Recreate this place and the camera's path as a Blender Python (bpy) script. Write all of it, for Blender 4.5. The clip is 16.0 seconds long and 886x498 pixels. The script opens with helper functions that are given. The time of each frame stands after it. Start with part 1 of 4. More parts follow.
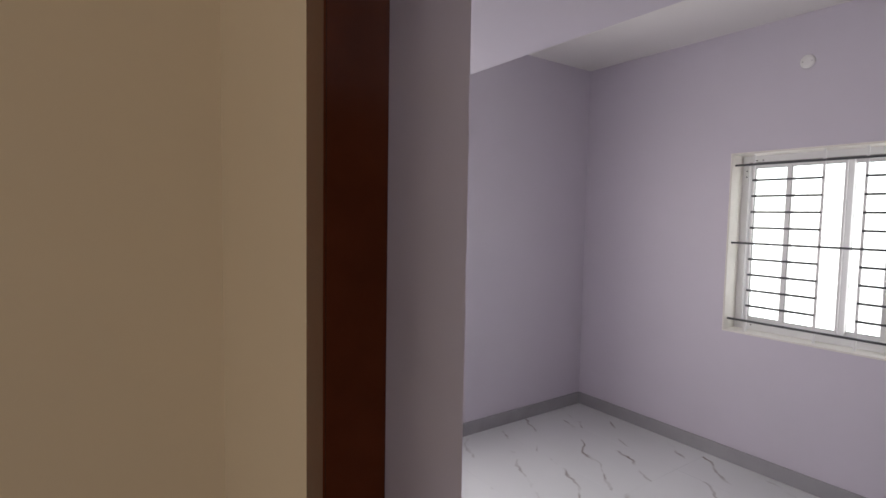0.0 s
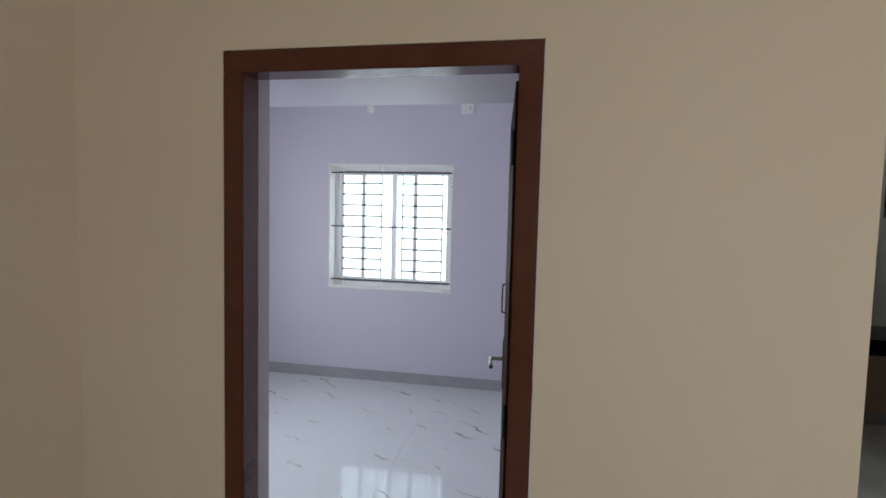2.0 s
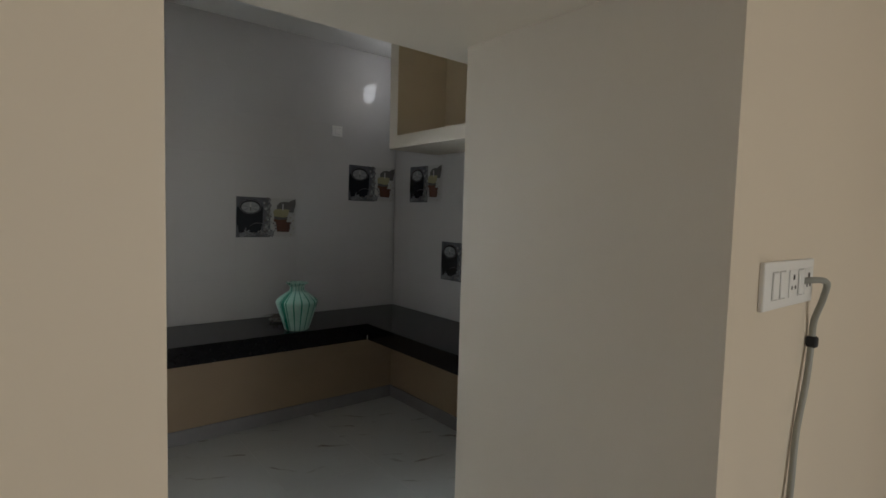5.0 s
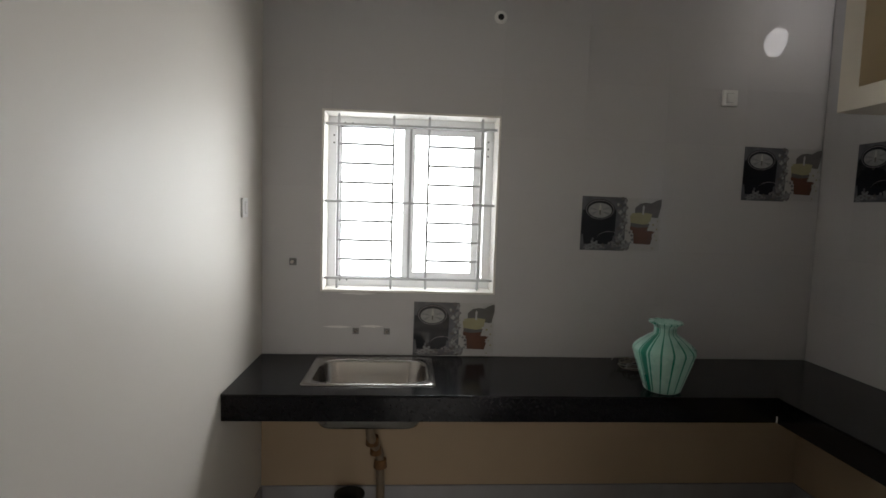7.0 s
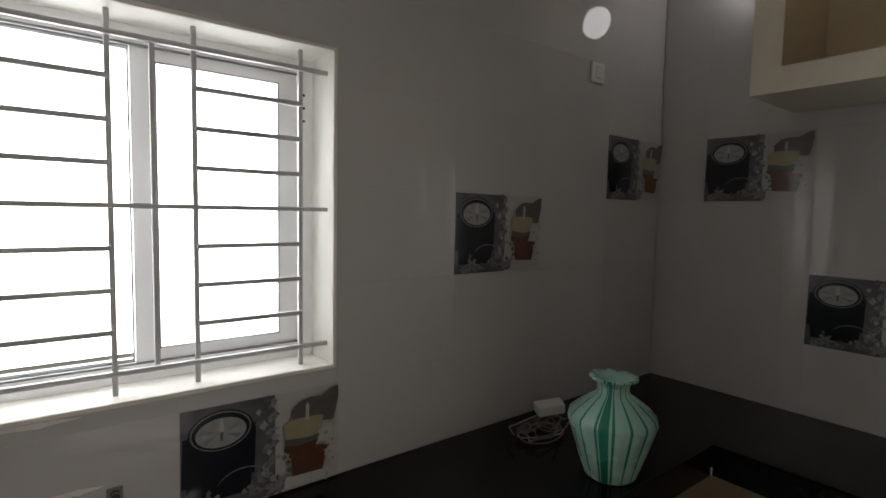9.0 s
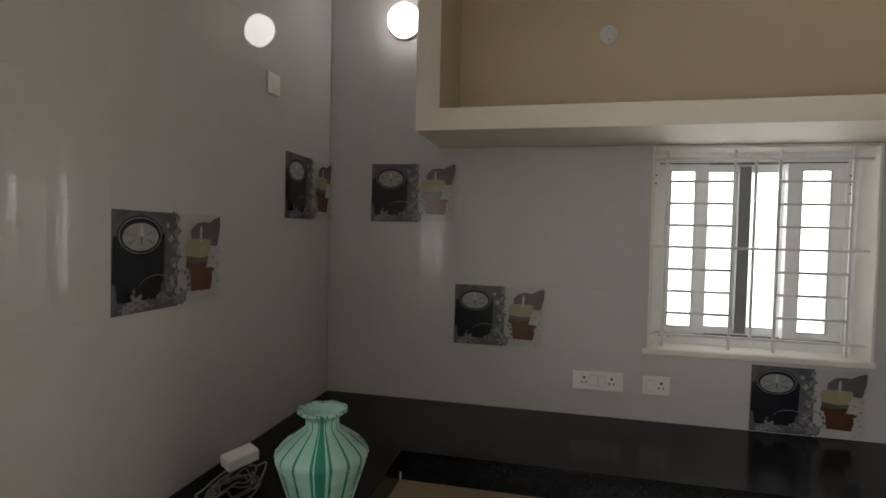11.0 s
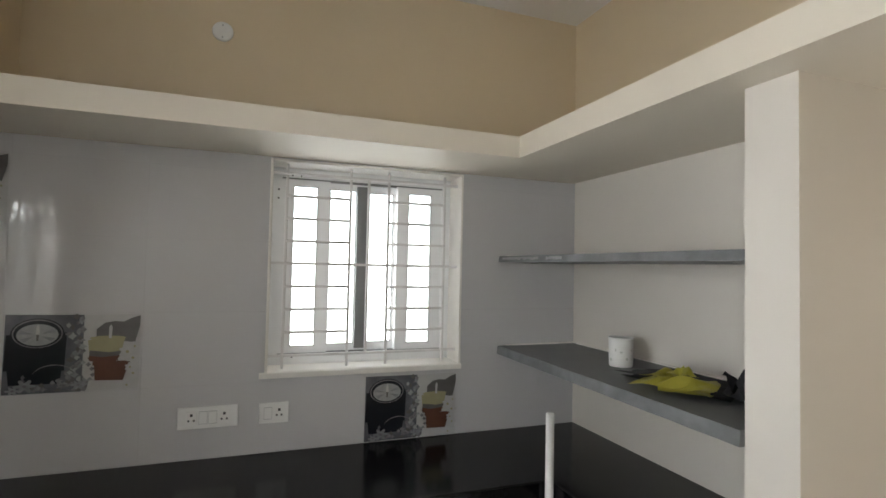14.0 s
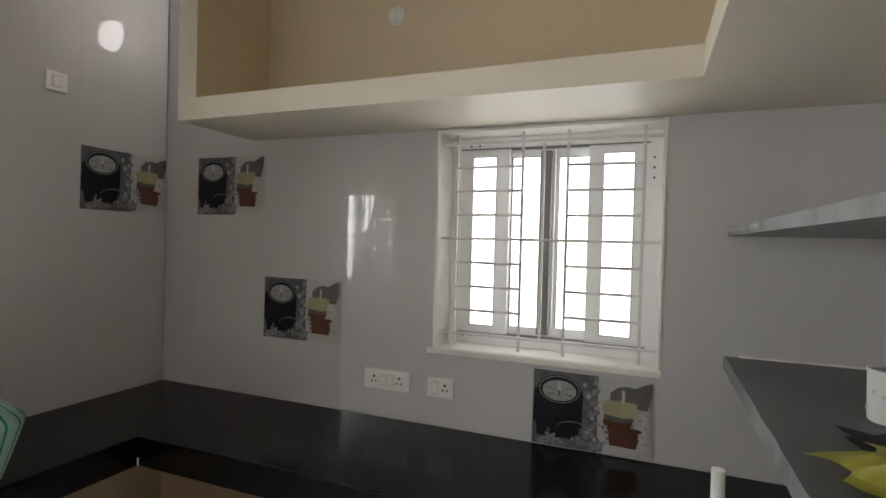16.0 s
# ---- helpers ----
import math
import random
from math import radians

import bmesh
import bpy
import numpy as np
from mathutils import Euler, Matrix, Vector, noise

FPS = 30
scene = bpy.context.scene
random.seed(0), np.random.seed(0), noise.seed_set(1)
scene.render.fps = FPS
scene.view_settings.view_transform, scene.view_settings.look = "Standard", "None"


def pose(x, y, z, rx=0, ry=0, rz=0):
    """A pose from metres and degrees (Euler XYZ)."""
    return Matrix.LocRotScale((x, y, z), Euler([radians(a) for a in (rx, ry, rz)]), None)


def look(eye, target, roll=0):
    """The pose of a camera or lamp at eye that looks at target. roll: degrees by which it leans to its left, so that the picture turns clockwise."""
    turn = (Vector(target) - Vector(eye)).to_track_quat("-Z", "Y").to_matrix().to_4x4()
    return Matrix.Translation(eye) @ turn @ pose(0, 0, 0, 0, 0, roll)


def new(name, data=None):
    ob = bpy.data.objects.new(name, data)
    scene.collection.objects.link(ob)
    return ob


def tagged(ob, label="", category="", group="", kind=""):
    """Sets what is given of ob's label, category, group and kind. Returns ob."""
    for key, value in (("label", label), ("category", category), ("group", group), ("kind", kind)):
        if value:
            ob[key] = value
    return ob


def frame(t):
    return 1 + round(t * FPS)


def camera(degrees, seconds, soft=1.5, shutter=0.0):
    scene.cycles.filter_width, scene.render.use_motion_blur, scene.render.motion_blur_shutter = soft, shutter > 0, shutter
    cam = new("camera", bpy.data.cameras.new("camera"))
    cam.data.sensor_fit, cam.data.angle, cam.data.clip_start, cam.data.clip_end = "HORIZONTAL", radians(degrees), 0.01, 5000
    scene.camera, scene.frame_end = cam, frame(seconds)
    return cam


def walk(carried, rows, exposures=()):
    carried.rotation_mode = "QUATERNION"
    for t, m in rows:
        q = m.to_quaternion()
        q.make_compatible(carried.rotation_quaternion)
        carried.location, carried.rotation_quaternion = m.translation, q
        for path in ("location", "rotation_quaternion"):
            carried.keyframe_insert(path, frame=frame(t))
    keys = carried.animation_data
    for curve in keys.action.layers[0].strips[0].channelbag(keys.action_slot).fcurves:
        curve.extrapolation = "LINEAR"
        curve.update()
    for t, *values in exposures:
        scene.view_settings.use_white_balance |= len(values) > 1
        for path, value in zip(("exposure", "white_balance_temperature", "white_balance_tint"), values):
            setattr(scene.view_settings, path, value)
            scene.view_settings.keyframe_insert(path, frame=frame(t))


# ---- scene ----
cam = camera(81.7, 16.0, soft=1.6)
PATH = [
    (0, (-0.656, -0.663, 1.692), (-2.29, 0.482, 1.559), 1.0),
    (0.5, (-0.581, -1.068, 1.643), (-1.958, 0.378, 1.519), 1.7),
    (1, (-0.433, -1.458, 1.64), (-1.514, 0.22, 1.521), 1.4),
    (1.5, (-0.412, -1.736, 1.656), (-1.148, 0.119, 1.527), 1.2),
    (2, (-0.383, -1.823, 1.665), (-0.747, 0.139, 1.534), 1.4),
    (2.5, (-0.361, -1.821, 1.674), (-0.34, 0.174, 1.538), 1.2),
    (3, (-0.334, -1.809, 1.677), (0.069, 0.145, 1.538), 1.2),
    (3.5, (-0.294, -1.77, 1.668), (0.48, 0.069, 1.525), 1.1),
    (4.75, (0.21, -1.06, 1.64), (1.50, 0.46, 1.51), 1.5),
    (5.8, (0.623, -0.154, 1.611), (1.439, 1.666, 1.474), 1.9),
    (6, (0.63, -0.075, 1.626), (1.298, 1.805, 1.485), 1.9),
    (6.5, (0.628, 0.100, 1.634), (0.915, 2.074, 1.488), 1.8),
    (7, (0.562, 0.252, 1.636), (0.699, 2.241, 1.479), 1.8),
    (7.5, (0.448, 0.521, 1.604), (0.656, 2.506, 1.484), 1.4),
    (8, (0.284, 0.874, 1.597), (0.833, 2.793, 1.473), 1.2),
    (8.5, (0.297, 1.287, 1.612), (1.18, 3.079, 1.514), 0.6),
    (9, (0.346, 1.578, 1.657), (1.57, 3.153, 1.515), 1.1),
    (9.5, (0.369, 1.749, 1.676), (1.875, 3.057, 1.533), 1.4),
    (10, (0.351, 1.837, 1.677), (2.082, 2.83, 1.546), 1.3),
    (12.3, (0.355, 1.776, 1.697), (2.339, 1.53, 1.75), 1.3),
    (12.5, (0.362, 1.765, 1.687), (2.326, 1.392, 1.753), 1.3),
    (13, (0.374, 1.718, 1.676), (2.244, 1.014, 1.749), 1.1),
    (13.5, (0.411, 1.593, 1.658), (2.237, 0.781, 1.731), 0.9),
    (14, (0.522, 1.473, 1.638), (2.396, 0.776, 1.71), 1.2),
    (14.5, (0.738, 1.301, 1.621), (2.702, 0.924, 1.667), 1.3),
    (15, (0.901, 1.1, 1.625), (2.901, 1.097, 1.639), 1.5),
    (15.5, (0.912, 0.872, 1.636), (2.877, 1.246, 1.616), 1.5),
    (16, (0.823, 0.566, 1.627), (2.682, 1.303, 1.597), 1.5),
]
EXPOSURES = [(0.0, -0.15, 7300, 17), (0.6, -0.2, 7000, 14), (1.5, -0.05, 6200, 9), (3.7, 0.0, 6400, 9), (6.0, -0.28, 6300, 9), (6.5, -0.15, 6700, 12), (8.0, -0.1, 6800, 13), (9.0, -0.42, 6900, 14), (9.5, -0.5, 7100, 15), (10.2, -0.35, 7200, 15), (12.3, 1.15, 6800, 12), (13.0, 1.1, 6800, 12), (13.5, 1.0, 6800, 12), (14.2, 0.78, 6800, 12), (16.0, 0.76, 7000, 13)]
walk(cam, [(t, look(eye, target, roll)) for t, eye, target, roll in PATH], EXPOSURES)
L_SINK, L_SIDE, L_BED, L_BED_FILL, L_HALL, L_LAMP = 40, 9.5, 12, 40, 38, 7

# ---- world and light ----
FLOOR = 0.0
CEIL = 2.97
world = bpy.data.worlds.new("world")
scene.world = world
world.use_nodes = True
wn = world.node_tree
sky = wn.nodes.new("ShaderNodeTexSky")
sky.sky_type = "NISHITA"
sky.sun_disc = False
sky.sun_elevation = radians(50)
sky.sun_rotation = radians(200)
wn.nodes["Background"].inputs[1].default_value = 0.12
wn.links.new(sky.outputs[0], wn.nodes["Background"].inputs[0])


def area(name, m, w, h, watts, color):
    d = bpy.data.lights.new(name, "AREA")
    d.shape, d.size, d.size_y, d.energy, d.color = "RECTANGLE", w, h, watts, color
    ob = new(name, d)
    ob.matrix_world = m
    return ob


sun = bpy.data.lights.new("sun", "SUN")
sun.energy, sun.angle, sun.color = 2.5, radians(0.5), (1.0, 0.95, 0.88)
new("sun", sun).matrix_world = look((0, -6, 9), (0, 0, 0))

# daylight standing in the window openings; the last two are added out of view
area("daylight_sink_window", look((0.571, 3.43, 1.70), (0.571, 2.48, 1.39)), 1.20, 1.15, L_SINK, (0.93, 0.97, 1.0))
area("daylight_side_window", look((3.25, 0.956, 1.67), (2.30, 0.956, 1.36)), 1.15, 1.12, L_SIDE, (0.95, 0.98, 1.0))
area("daylight_bedroom_window", look((-1.821, 3.266, 1.531), (-1.821, 0, 1.531)), 1.27, 1.25, L_BED, (0.88, 0.95, 1.0))
# added fill lamp: no window is seen here, it brightens the bedroom
area("fill_bedroom_unseen_side", look((-3.86, 0.675, 1.51), (0, 0.675, 1.51)), 1.15, 1.18, L_BED_FILL, (0.88, 0.95, 1.0))
# added lamp for hall light from behind the camera; its window is unseen
area("fill_hall_unseen_window", look((1.3, -4.62, 1.6), (1.3, 0, 1.6)), 2.0, 1.5, L_HALL, (1.0, 0.95, 0.86))


# ---- materials ----
def mat(name, color, rough=0.5, metal=0.0, vary=0.06, scale=3.0, bump=0.05, fine=120.0, gloss=0.5, spread=0.0):
    m = bpy.data.materials.new(name)
    m.use_nodes = True
    nt = m.node_tree
    b = nt.nodes["Principled BSDF"]
    b.inputs["Metallic"].default_value = metal
    b.inputs["Specular IOR Level"].default_value = gloss
    tc = nt.nodes.new("ShaderNodeTexCoord")
    n1 = nt.nodes.new("ShaderNodeTexNoise")
    n1.inputs["Scale"].default_value, n1.inputs["Detail"].default_value = scale, 6
    n2 = nt.nodes.new("ShaderNodeTexNoise")
    n2.inputs["Scale"].default_value, n2.inputs["Detail"].default_value = fine, 3
    for n in (n1, n2):
        nt.links.new(tc.outputs["Object"], n.inputs["Vector"])
    r = nt.nodes.new("ShaderNodeMapRange")
    r.inputs[3].default_value, r.inputs[4].default_value = 1 - vary, 1 + vary
    nt.links.new(n1.outputs["Fac"], r.inputs[0])
    mix = nt.nodes.new("ShaderNodeVectorMath")
    mix.operation = "SCALE"
    mix.inputs[0].default_value = color
    last = r.outputs[0]
    if spread:
        info = nt.nodes.new("ShaderNodeObjectInfo")
        r2 = nt.nodes.new("ShaderNodeMapRange")
        r2.inputs[3].default_value, r2.inputs[4].default_value = 1 - spread, 1 + spread
        nt.links.new(info.outputs["Random"], r2.inputs[0])
        mul = nt.nodes.new("ShaderNodeMath")
        mul.operation = "MULTIPLY"
        nt.links.new(last, mul.inputs[0])
        nt.links.new(r2.outputs[0], mul.inputs[1])
        last = mul.outputs[0]
    nt.links.new(last, mix.inputs["Scale"])
    nt.links.new(mix.outputs[0], b.inputs["Base Color"])
    rr = nt.nodes.new("ShaderNodeMapRange")
    rr.inputs[3].default_value, rr.inputs[4].default_value = rough * 0.8, min(1.0, rough * 1.2)
    nt.links.new(n1.outputs["Fac"], rr.inputs[0])
    nt.links.new(rr.outputs[0], b.inputs["Roughness"])
    if bump:
        bp = nt.nodes.new("ShaderNodeBump")
        bp.inputs["Strength"].default_value, bp.inputs["Distance"].default_value = bump, 0.002
        nt.links.new(n2.outputs["Fac"], bp.inputs["Height"])
        nt.links.new(bp.outputs[0], b.inputs["Normal"])
    return m


def marble():
    """White glazed floor tile with short brown-grey diagonal veins."""
    m = mat("marble_tile", (0.72, 0.74, 0.74), 0.07, bump=0.0, vary=0.04)
    nt = m.node_tree
    b = nt.nodes["Principled BSDF"]
    geo = nt.nodes.new("ShaderNodeTexCoord")
    info = nt.nodes.new("ShaderNodeObjectInfo")
    shift = nt.nodes.new("ShaderNodeVectorMath")
    shift.operation = "MULTIPLY_ADD"
    comb = nt.nodes.new("ShaderNodeCombineXYZ")
    for i in range(3):
        nt.links.new(info.outputs["Random"], comb.inputs[i])
    shift.inputs[1].default_value = (37, 53, 11)
    nt.links.new(comb.outputs[0], shift.inputs[0])
    nt.links.new(geo.outputs["Object"], shift.inputs[2])
    turn = nt.nodes.new("ShaderNodeMapping")
    turn.inputs["Rotation"].default_value = (0, 0, radians(32))
    nt.links.new(shift.outputs[0], turn.inputs["Vector"])
    warp = nt.nodes.new("ShaderNodeTexNoise")
    warp.inputs["Scale"].default_value, warp.inputs["Detail"].default_value = 2.2, 4
    nt.links.new(turn.outputs[0], warp.inputs["Vector"])
    add = nt.nodes.new("ShaderNodeVectorMath")
    add.operation = "MULTIPLY_ADD"
    add.inputs[1].default_value = (0.5, 0.35, 0)
    nt.links.new(warp.outputs["Color"], add.inputs[0])
    nt.links.new(turn.outputs[0], add.inputs[2])
    wave = nt.nodes.new("ShaderNodeTexWave")
    wave.bands_direction = "Y"
    wave.inputs["Scale"].default_value, wave.inputs["Distortion"].default_value = 1.1, 1.5
    wave.inputs["Detail"].default_value, wave.inputs["Detail Scale"].default_value = 3, 2
    nt.links.new(add.outputs[0], wave.inputs["Vector"])
    thin = nt.nodes.new("ShaderNodeMapRange")
    thin.inputs[1].default_value, thin.inputs[2].default_value = 0.982, 1.0
    nt.links.new(wave.outputs["Fac"], thin.inputs[0])
    brk = nt.nodes.new("ShaderNodeTexNoise")
    brk.inputs["Scale"].default_value = 4.2
    nt.links.new(shift.outputs[0], brk.inputs["Vector"])
    cut = nt.nodes.new("ShaderNodeMapRange")
    cut.inputs[1].default_value, cut.inputs[2].default_value = 0.51, 0.74
    nt.links.new(brk.outputs["Fac"], cut.inputs[0])
    mul = nt.nodes.new("ShaderNodeMath")
    mul.operation = "MULTIPLY"
    nt.links.new(thin.outputs[0], mul.inputs[0])
    nt.links.new(cut.outputs[0], mul.inputs[1])
    mx = nt.nodes.new("ShaderNodeMix")
    mx.data_type = "RGBA"
    old = b.inputs["Base Color"].links[0].from_socket
    nt.links.new(mul.outputs[0], mx.inputs["Factor"])
    nt.links.new(old, mx.inputs["A"])
    mx.inputs["B"].default_value = (0.21, 0.17, 0.145, 1)
    nt.links.new(mx.outputs["Result"], b.inputs["Base Color"])
    return m


def glass():
    m = bpy.data.materials.new("window_glass")
    m.use_nodes = True
    b = m.node_tree.nodes["Principled BSDF"]
    b.inputs["Base Color"].default_value = (0.95, 1, 1, 1)
    b.inputs["Transmission Weight"].default_value = 1.0
    b.inputs["Roughness"].default_value = 0.02
    b.inputs["IOR"].default_value = 1.1
    return m


def emit(name, color, power):
    m = bpy.data.materials.new(name)
    m.use_nodes = True
    b = m.node_tree.nodes["Principled BSDF"]
    b.inputs["Base Color"].default_value = (0.9, 0.9, 0.9, 1)
    b.inputs["Emission Color"].default_value = (*color, 1)
    b.inputs["Emission Strength"].default_value = power
    return m


CREAM = mat("cream_paint", (0.70, 0.61, 0.49), 0.55, fine=60, bump=0.12, vary=0.03)
LAV = mat("lavender_paint", (0.62, 0.58, 0.65), 0.5, fine=60, bump=0.12, vary=0.03)
WHITEP = mat("white_ceiling_paint", (0.80, 0.78, 0.76), 0.6, fine=60, bump=0.1, vary=0.02)
KWALL = mat("offwhite_paint", (0.735, 0.69, 0.63), 0.55, fine=60, bump=0.12, vary=0.03)
PALECREAM = mat("pale_cream_paint", (0.73, 0.665, 0.57), 0.55, fine=60, bump=0.12, vary=0.03)
TAN = mat("tan_paint", (0.70, 0.575, 0.40), 0.55, fine=60, bump=0.15, vary=0.05)
# darker copy of TAN: shade below the worktop is put into the colour
UNDER_SHADE = mat("shaded_tan_paint", (0.44, 0.33, 0.22), 0.6, fine=60, bump=0.15, vary=0.08)
LIP = mat("cream_lip_paint", (0.80, 0.73, 0.62), 0.5, fine=60, bump=0.15, vary=0.03)
TILE = mat("glazed_wall_tile", (0.553, 0.540, 0.543), 0.025, vary=0.015, gloss=0.4, bump=0.006, fine=6, spread=0.012)
GROUT = mat("grout", (0.553, 0.540, 0.543), 0.7)
MARBLE = marble()
SKIRT = mat("grey_skirting_tile", (0.35, 0.345, 0.36), 0.25, scale=8, vary=0.12)
GRANITE = mat("black_granite", (0.006, 0.006, 0.007), 0.15, scale=60, vary=0.3, bump=0.02, gloss=0.22)
STONE_EDGE = mat("chipped_stone_edge", (0.165, 0.17, 0.175), 0.6, scale=11, vary=0.75, bump=0.5, fine=70)
STONE = mat("grey_stone_shelf", (0.13, 0.135, 0.14), 0.42, scale=9, vary=0.25, bump=0.1)
UPVC = mat("white_upvc", (0.88, 0.88, 0.88), 0.3, vary=0.02)
REVEAL = mat("white_plaster", (0.80, 0.77, 0.72), 0.6, vary=0.12, scale=7, bump=0.2, fine=50)
IRON = mat("white_grill_paint", (0.52, 0.52, 0.53), 0.4, vary=0.08, scale=20)
PALEIRON = mat("pale_grill_paint", (0.72, 0.70, 0.69), 0.4, vary=0.08, scale=20)
DARKIRON = mat("grey_grill_paint", (0.05, 0.055, 0.06), 0.4, vary=0.1, scale=20)
GREYSEAL = mat("grey_track", (0.20, 0.20, 0.20), 0.5)
WOOD = mat("polished_brown_wood", (0.085, 0.022, 0.010), 0.22, scale=14, vary=0.3, bump=0.05, fine=40)
LEAF = mat("brown_door_veneer", (0.04, 0.014, 0.009), 0.7, scale=14, vary=0.3, gloss=0.05)
STEEL = mat("stainless_steel", (0.35, 0.33, 0.31), 0.22, 1.0, vary=0.08, scale=30, bump=0.02)
BLACKP = mat("black_plastic", (0.015, 0.015, 0.015), 0.45)
WPLAST = mat("white_plastic", (0.80, 0.79, 0.77), 0.3, vary=0.02)
FAINT = mat("faint_print", (0.60, 0.61, 0.57), 0.4)
CHALK = mat("chalky_smear", (0.33, 0.33, 0.325), 0.7, vary=0.3, scale=30)
SEAM = mat("switch_gap", (0.48, 0.47, 0.46), 0.5)
GREEN = mat("mint_plastic", (0.33, 0.54, 0.46), 0.28, vary=0.05, scale=8, bump=0.02)
GREEN2 = mat("dark_green_plastic", (0.01, 0.20, 0.13), 0.28, vary=0.1, scale=8, bump=0.02)
YELLOW = mat("yellow_polythene", (0.60, 0.55, 0.09), 0.35, vary=0.1, scale=9)
CLOTH = mat("black_cloth", (0.02, 0.02, 0.024), 0.8)
CABLE = mat("grey_cable", (0.30, 0.30, 0.27), 0.45)
WIRE = mat("white_wire", (0.20, 0.165, 0.14), 0.45)
RUST = mat("rusty_pipe", (0.16, 0.075, 0.025), 0.7, vary=0.5, scale=25)
DIRTY = mat("dirty_pipe", (0.20, 0.15, 0.10), 0.6, vary=0.4, scale=18)
GLASS = glass()
LAMP = emit("lamp_diffuser", (0.95, 0.97, 1.0), L_LAMP)
P_TEAL = mat("print_slate", (0.12, 0.125, 0.14), 0.12, vary=0.7, scale=16, bump=0)
P_DARK = mat("print_black", (0.016, 0.018, 0.024), 0.12, vary=0.3, scale=9, bump=0)
P_GREY = mat("print_crystals", (0.20, 0.19, 0.205), 0.12, vary=1.0, scale=70, bump=0)
P_MIST = mat("print_mist", (0.25, 0.255, 0.27), 0.12, vary=0.5, scale=45, bump=0)
P_WAX = mat("print_pale_wax", (0.33, 0.34, 0.34), 0.12, vary=0.3, scale=40, bump=0)
P_CANDLE = mat("print_yellow_candle", (0.36, 0.33, 0.20), 0.12, vary=0.25, scale=12, bump=0)
P_POT = mat("print_terracotta", (0.125, 0.055, 0.036), 0.12, vary=0.35, scale=14, bump=0)
P_STONE = mat("print_grey_stone", (0.13, 0.125, 0.12), 0.12, vary=0.35, scale=18, bump=0)
P_FLOWER = mat("print_white_petals", (0.50, 0.485, 0.48), 0.12, vary=0.12, scale=60, bump=0)
P_WOOD = mat("print_pale_boards", (0.50, 0.49, 0.485), 0.12, vary=0.12, scale=30, bump=0)


# ---- mesh helpers ----
def obj(name, bm, mats, parent=None, label=""):
    me = bpy.data.meshes.new(name)
    bmesh.ops.recalc_face_normals(bm, faces=bm.faces)
    bm.to_mesh(me)
    bm.free()
    for m in mats if isinstance(mats, (list, tuple)) else [mats]:
        me.materials.append(m)
    ob = new(name, me)
    if parent is not None:
        ob.parent = parent
    if label:
        tagged(ob, label)
    return ob


def part(name, bm, material, parent, label=""):
    return obj(name, bm, material, parent, label)


def empty(name, m=None, label="", category="", group="", kind=""):
    ob = new(name)
    if m is not None:
        ob.matrix_world = m
    return tagged(ob, label, category, group, kind)


def box(bm, x0, x1, y0, y1, z0, z1, mi=0):
    v = [bm.verts.new((x, y, z)) for z in (z0, z1) for y in (y0, y1) for x in (x0, x1)]
    fs = [(0, 2, 3, 1), (4, 5, 7, 6), (0, 1, 5, 4), (2, 6, 7, 3), (0, 4, 6, 2), (1, 3, 7, 5)]
    out = [bm.faces.new([v[i] for i in f]) for f in fs]
    for f in out:
        f.material_index = mi
    return out


def bevelled(x0, x1, y0, y1, z0, z1, r=0.003, seg=2):
    bm = bmesh.new()
    box(bm, x0, x1, y0, y1, z0, z1)
    bmesh.ops.bevel(bm, geom=bm.edges[:], offset=r, segments=seg, affect="EDGES", profile=0.5)
    return bm


def cyl(bm, x, y, z0, z1, r0, r1=None, n=24, mi=0):
    r1 = r0 if r1 is None else r1
    a = [bm.verts.new((x + r0 * math.cos(2 * math.pi * i / n), y + r0 * math.sin(2 * math.pi * i / n), z0)) for i in range(n)]
    b = [bm.verts.new((x + r1 * math.cos(2 * math.pi * i / n), y + r1 * math.sin(2 * math.pi * i / n), z1)) for i in range(n)]
    fs = [bm.faces.new((a[i], a[(i + 1) % n], b[(i + 1) % n], b[i])) for i in range(n)]
    for f in fs:
        f.smooth = True
    fs += [bm.faces.new(a[::-1]), bm.faces.new(b)]
    for f in fs:
        f.material_index = mi


def lathe(bm, prof, n=32, mi=0, paint=None):
    rings = [[bm.verts.new((r * math.cos(2 * math.pi * i / n), r * math.sin(2 * math.pi * i / n), z)) for i in range(n)] for r, z in prof]
    for k in range(len(rings) - 1):
        for i in range(n):
            f = bm.faces.new((rings[k][i], rings[k][(i + 1) % n], rings[k + 1][(i + 1) % n], rings[k + 1][i]))
            f.smooth = True
            f.material_index = paint(i, k) if paint else mi
    bm.faces.new(rings[0][::-1])
    bm.faces.new(rings[-1])


def tube(bm, pts, r, n=8):
    pts = [Vector(p) for p in pts]
    rings = []
    for i, p in enumerate(pts):
        d = (pts[min(i + 1, len(pts) - 1)] - pts[max(i - 1, 0)]).normalized()
        u = d.cross(Vector((0.3, 0.9, 0.31))).normalized()
        w = d.cross(u)
        rings.append([bm.verts.new(p + r * (math.cos(2 * math.pi * k / n) * u + math.sin(2 * math.pi * k / n) * w)) for k in range(n)])
    for a, b in zip(rings, rings[1:]):
        for k in range(n):
            bm.faces.new((a[k], a[(k + 1) % n], b[(k + 1) % n], b[k])).smooth = True
    bm.faces.new(rings[0][::-1])
    bm.faces.new(rings[-1])


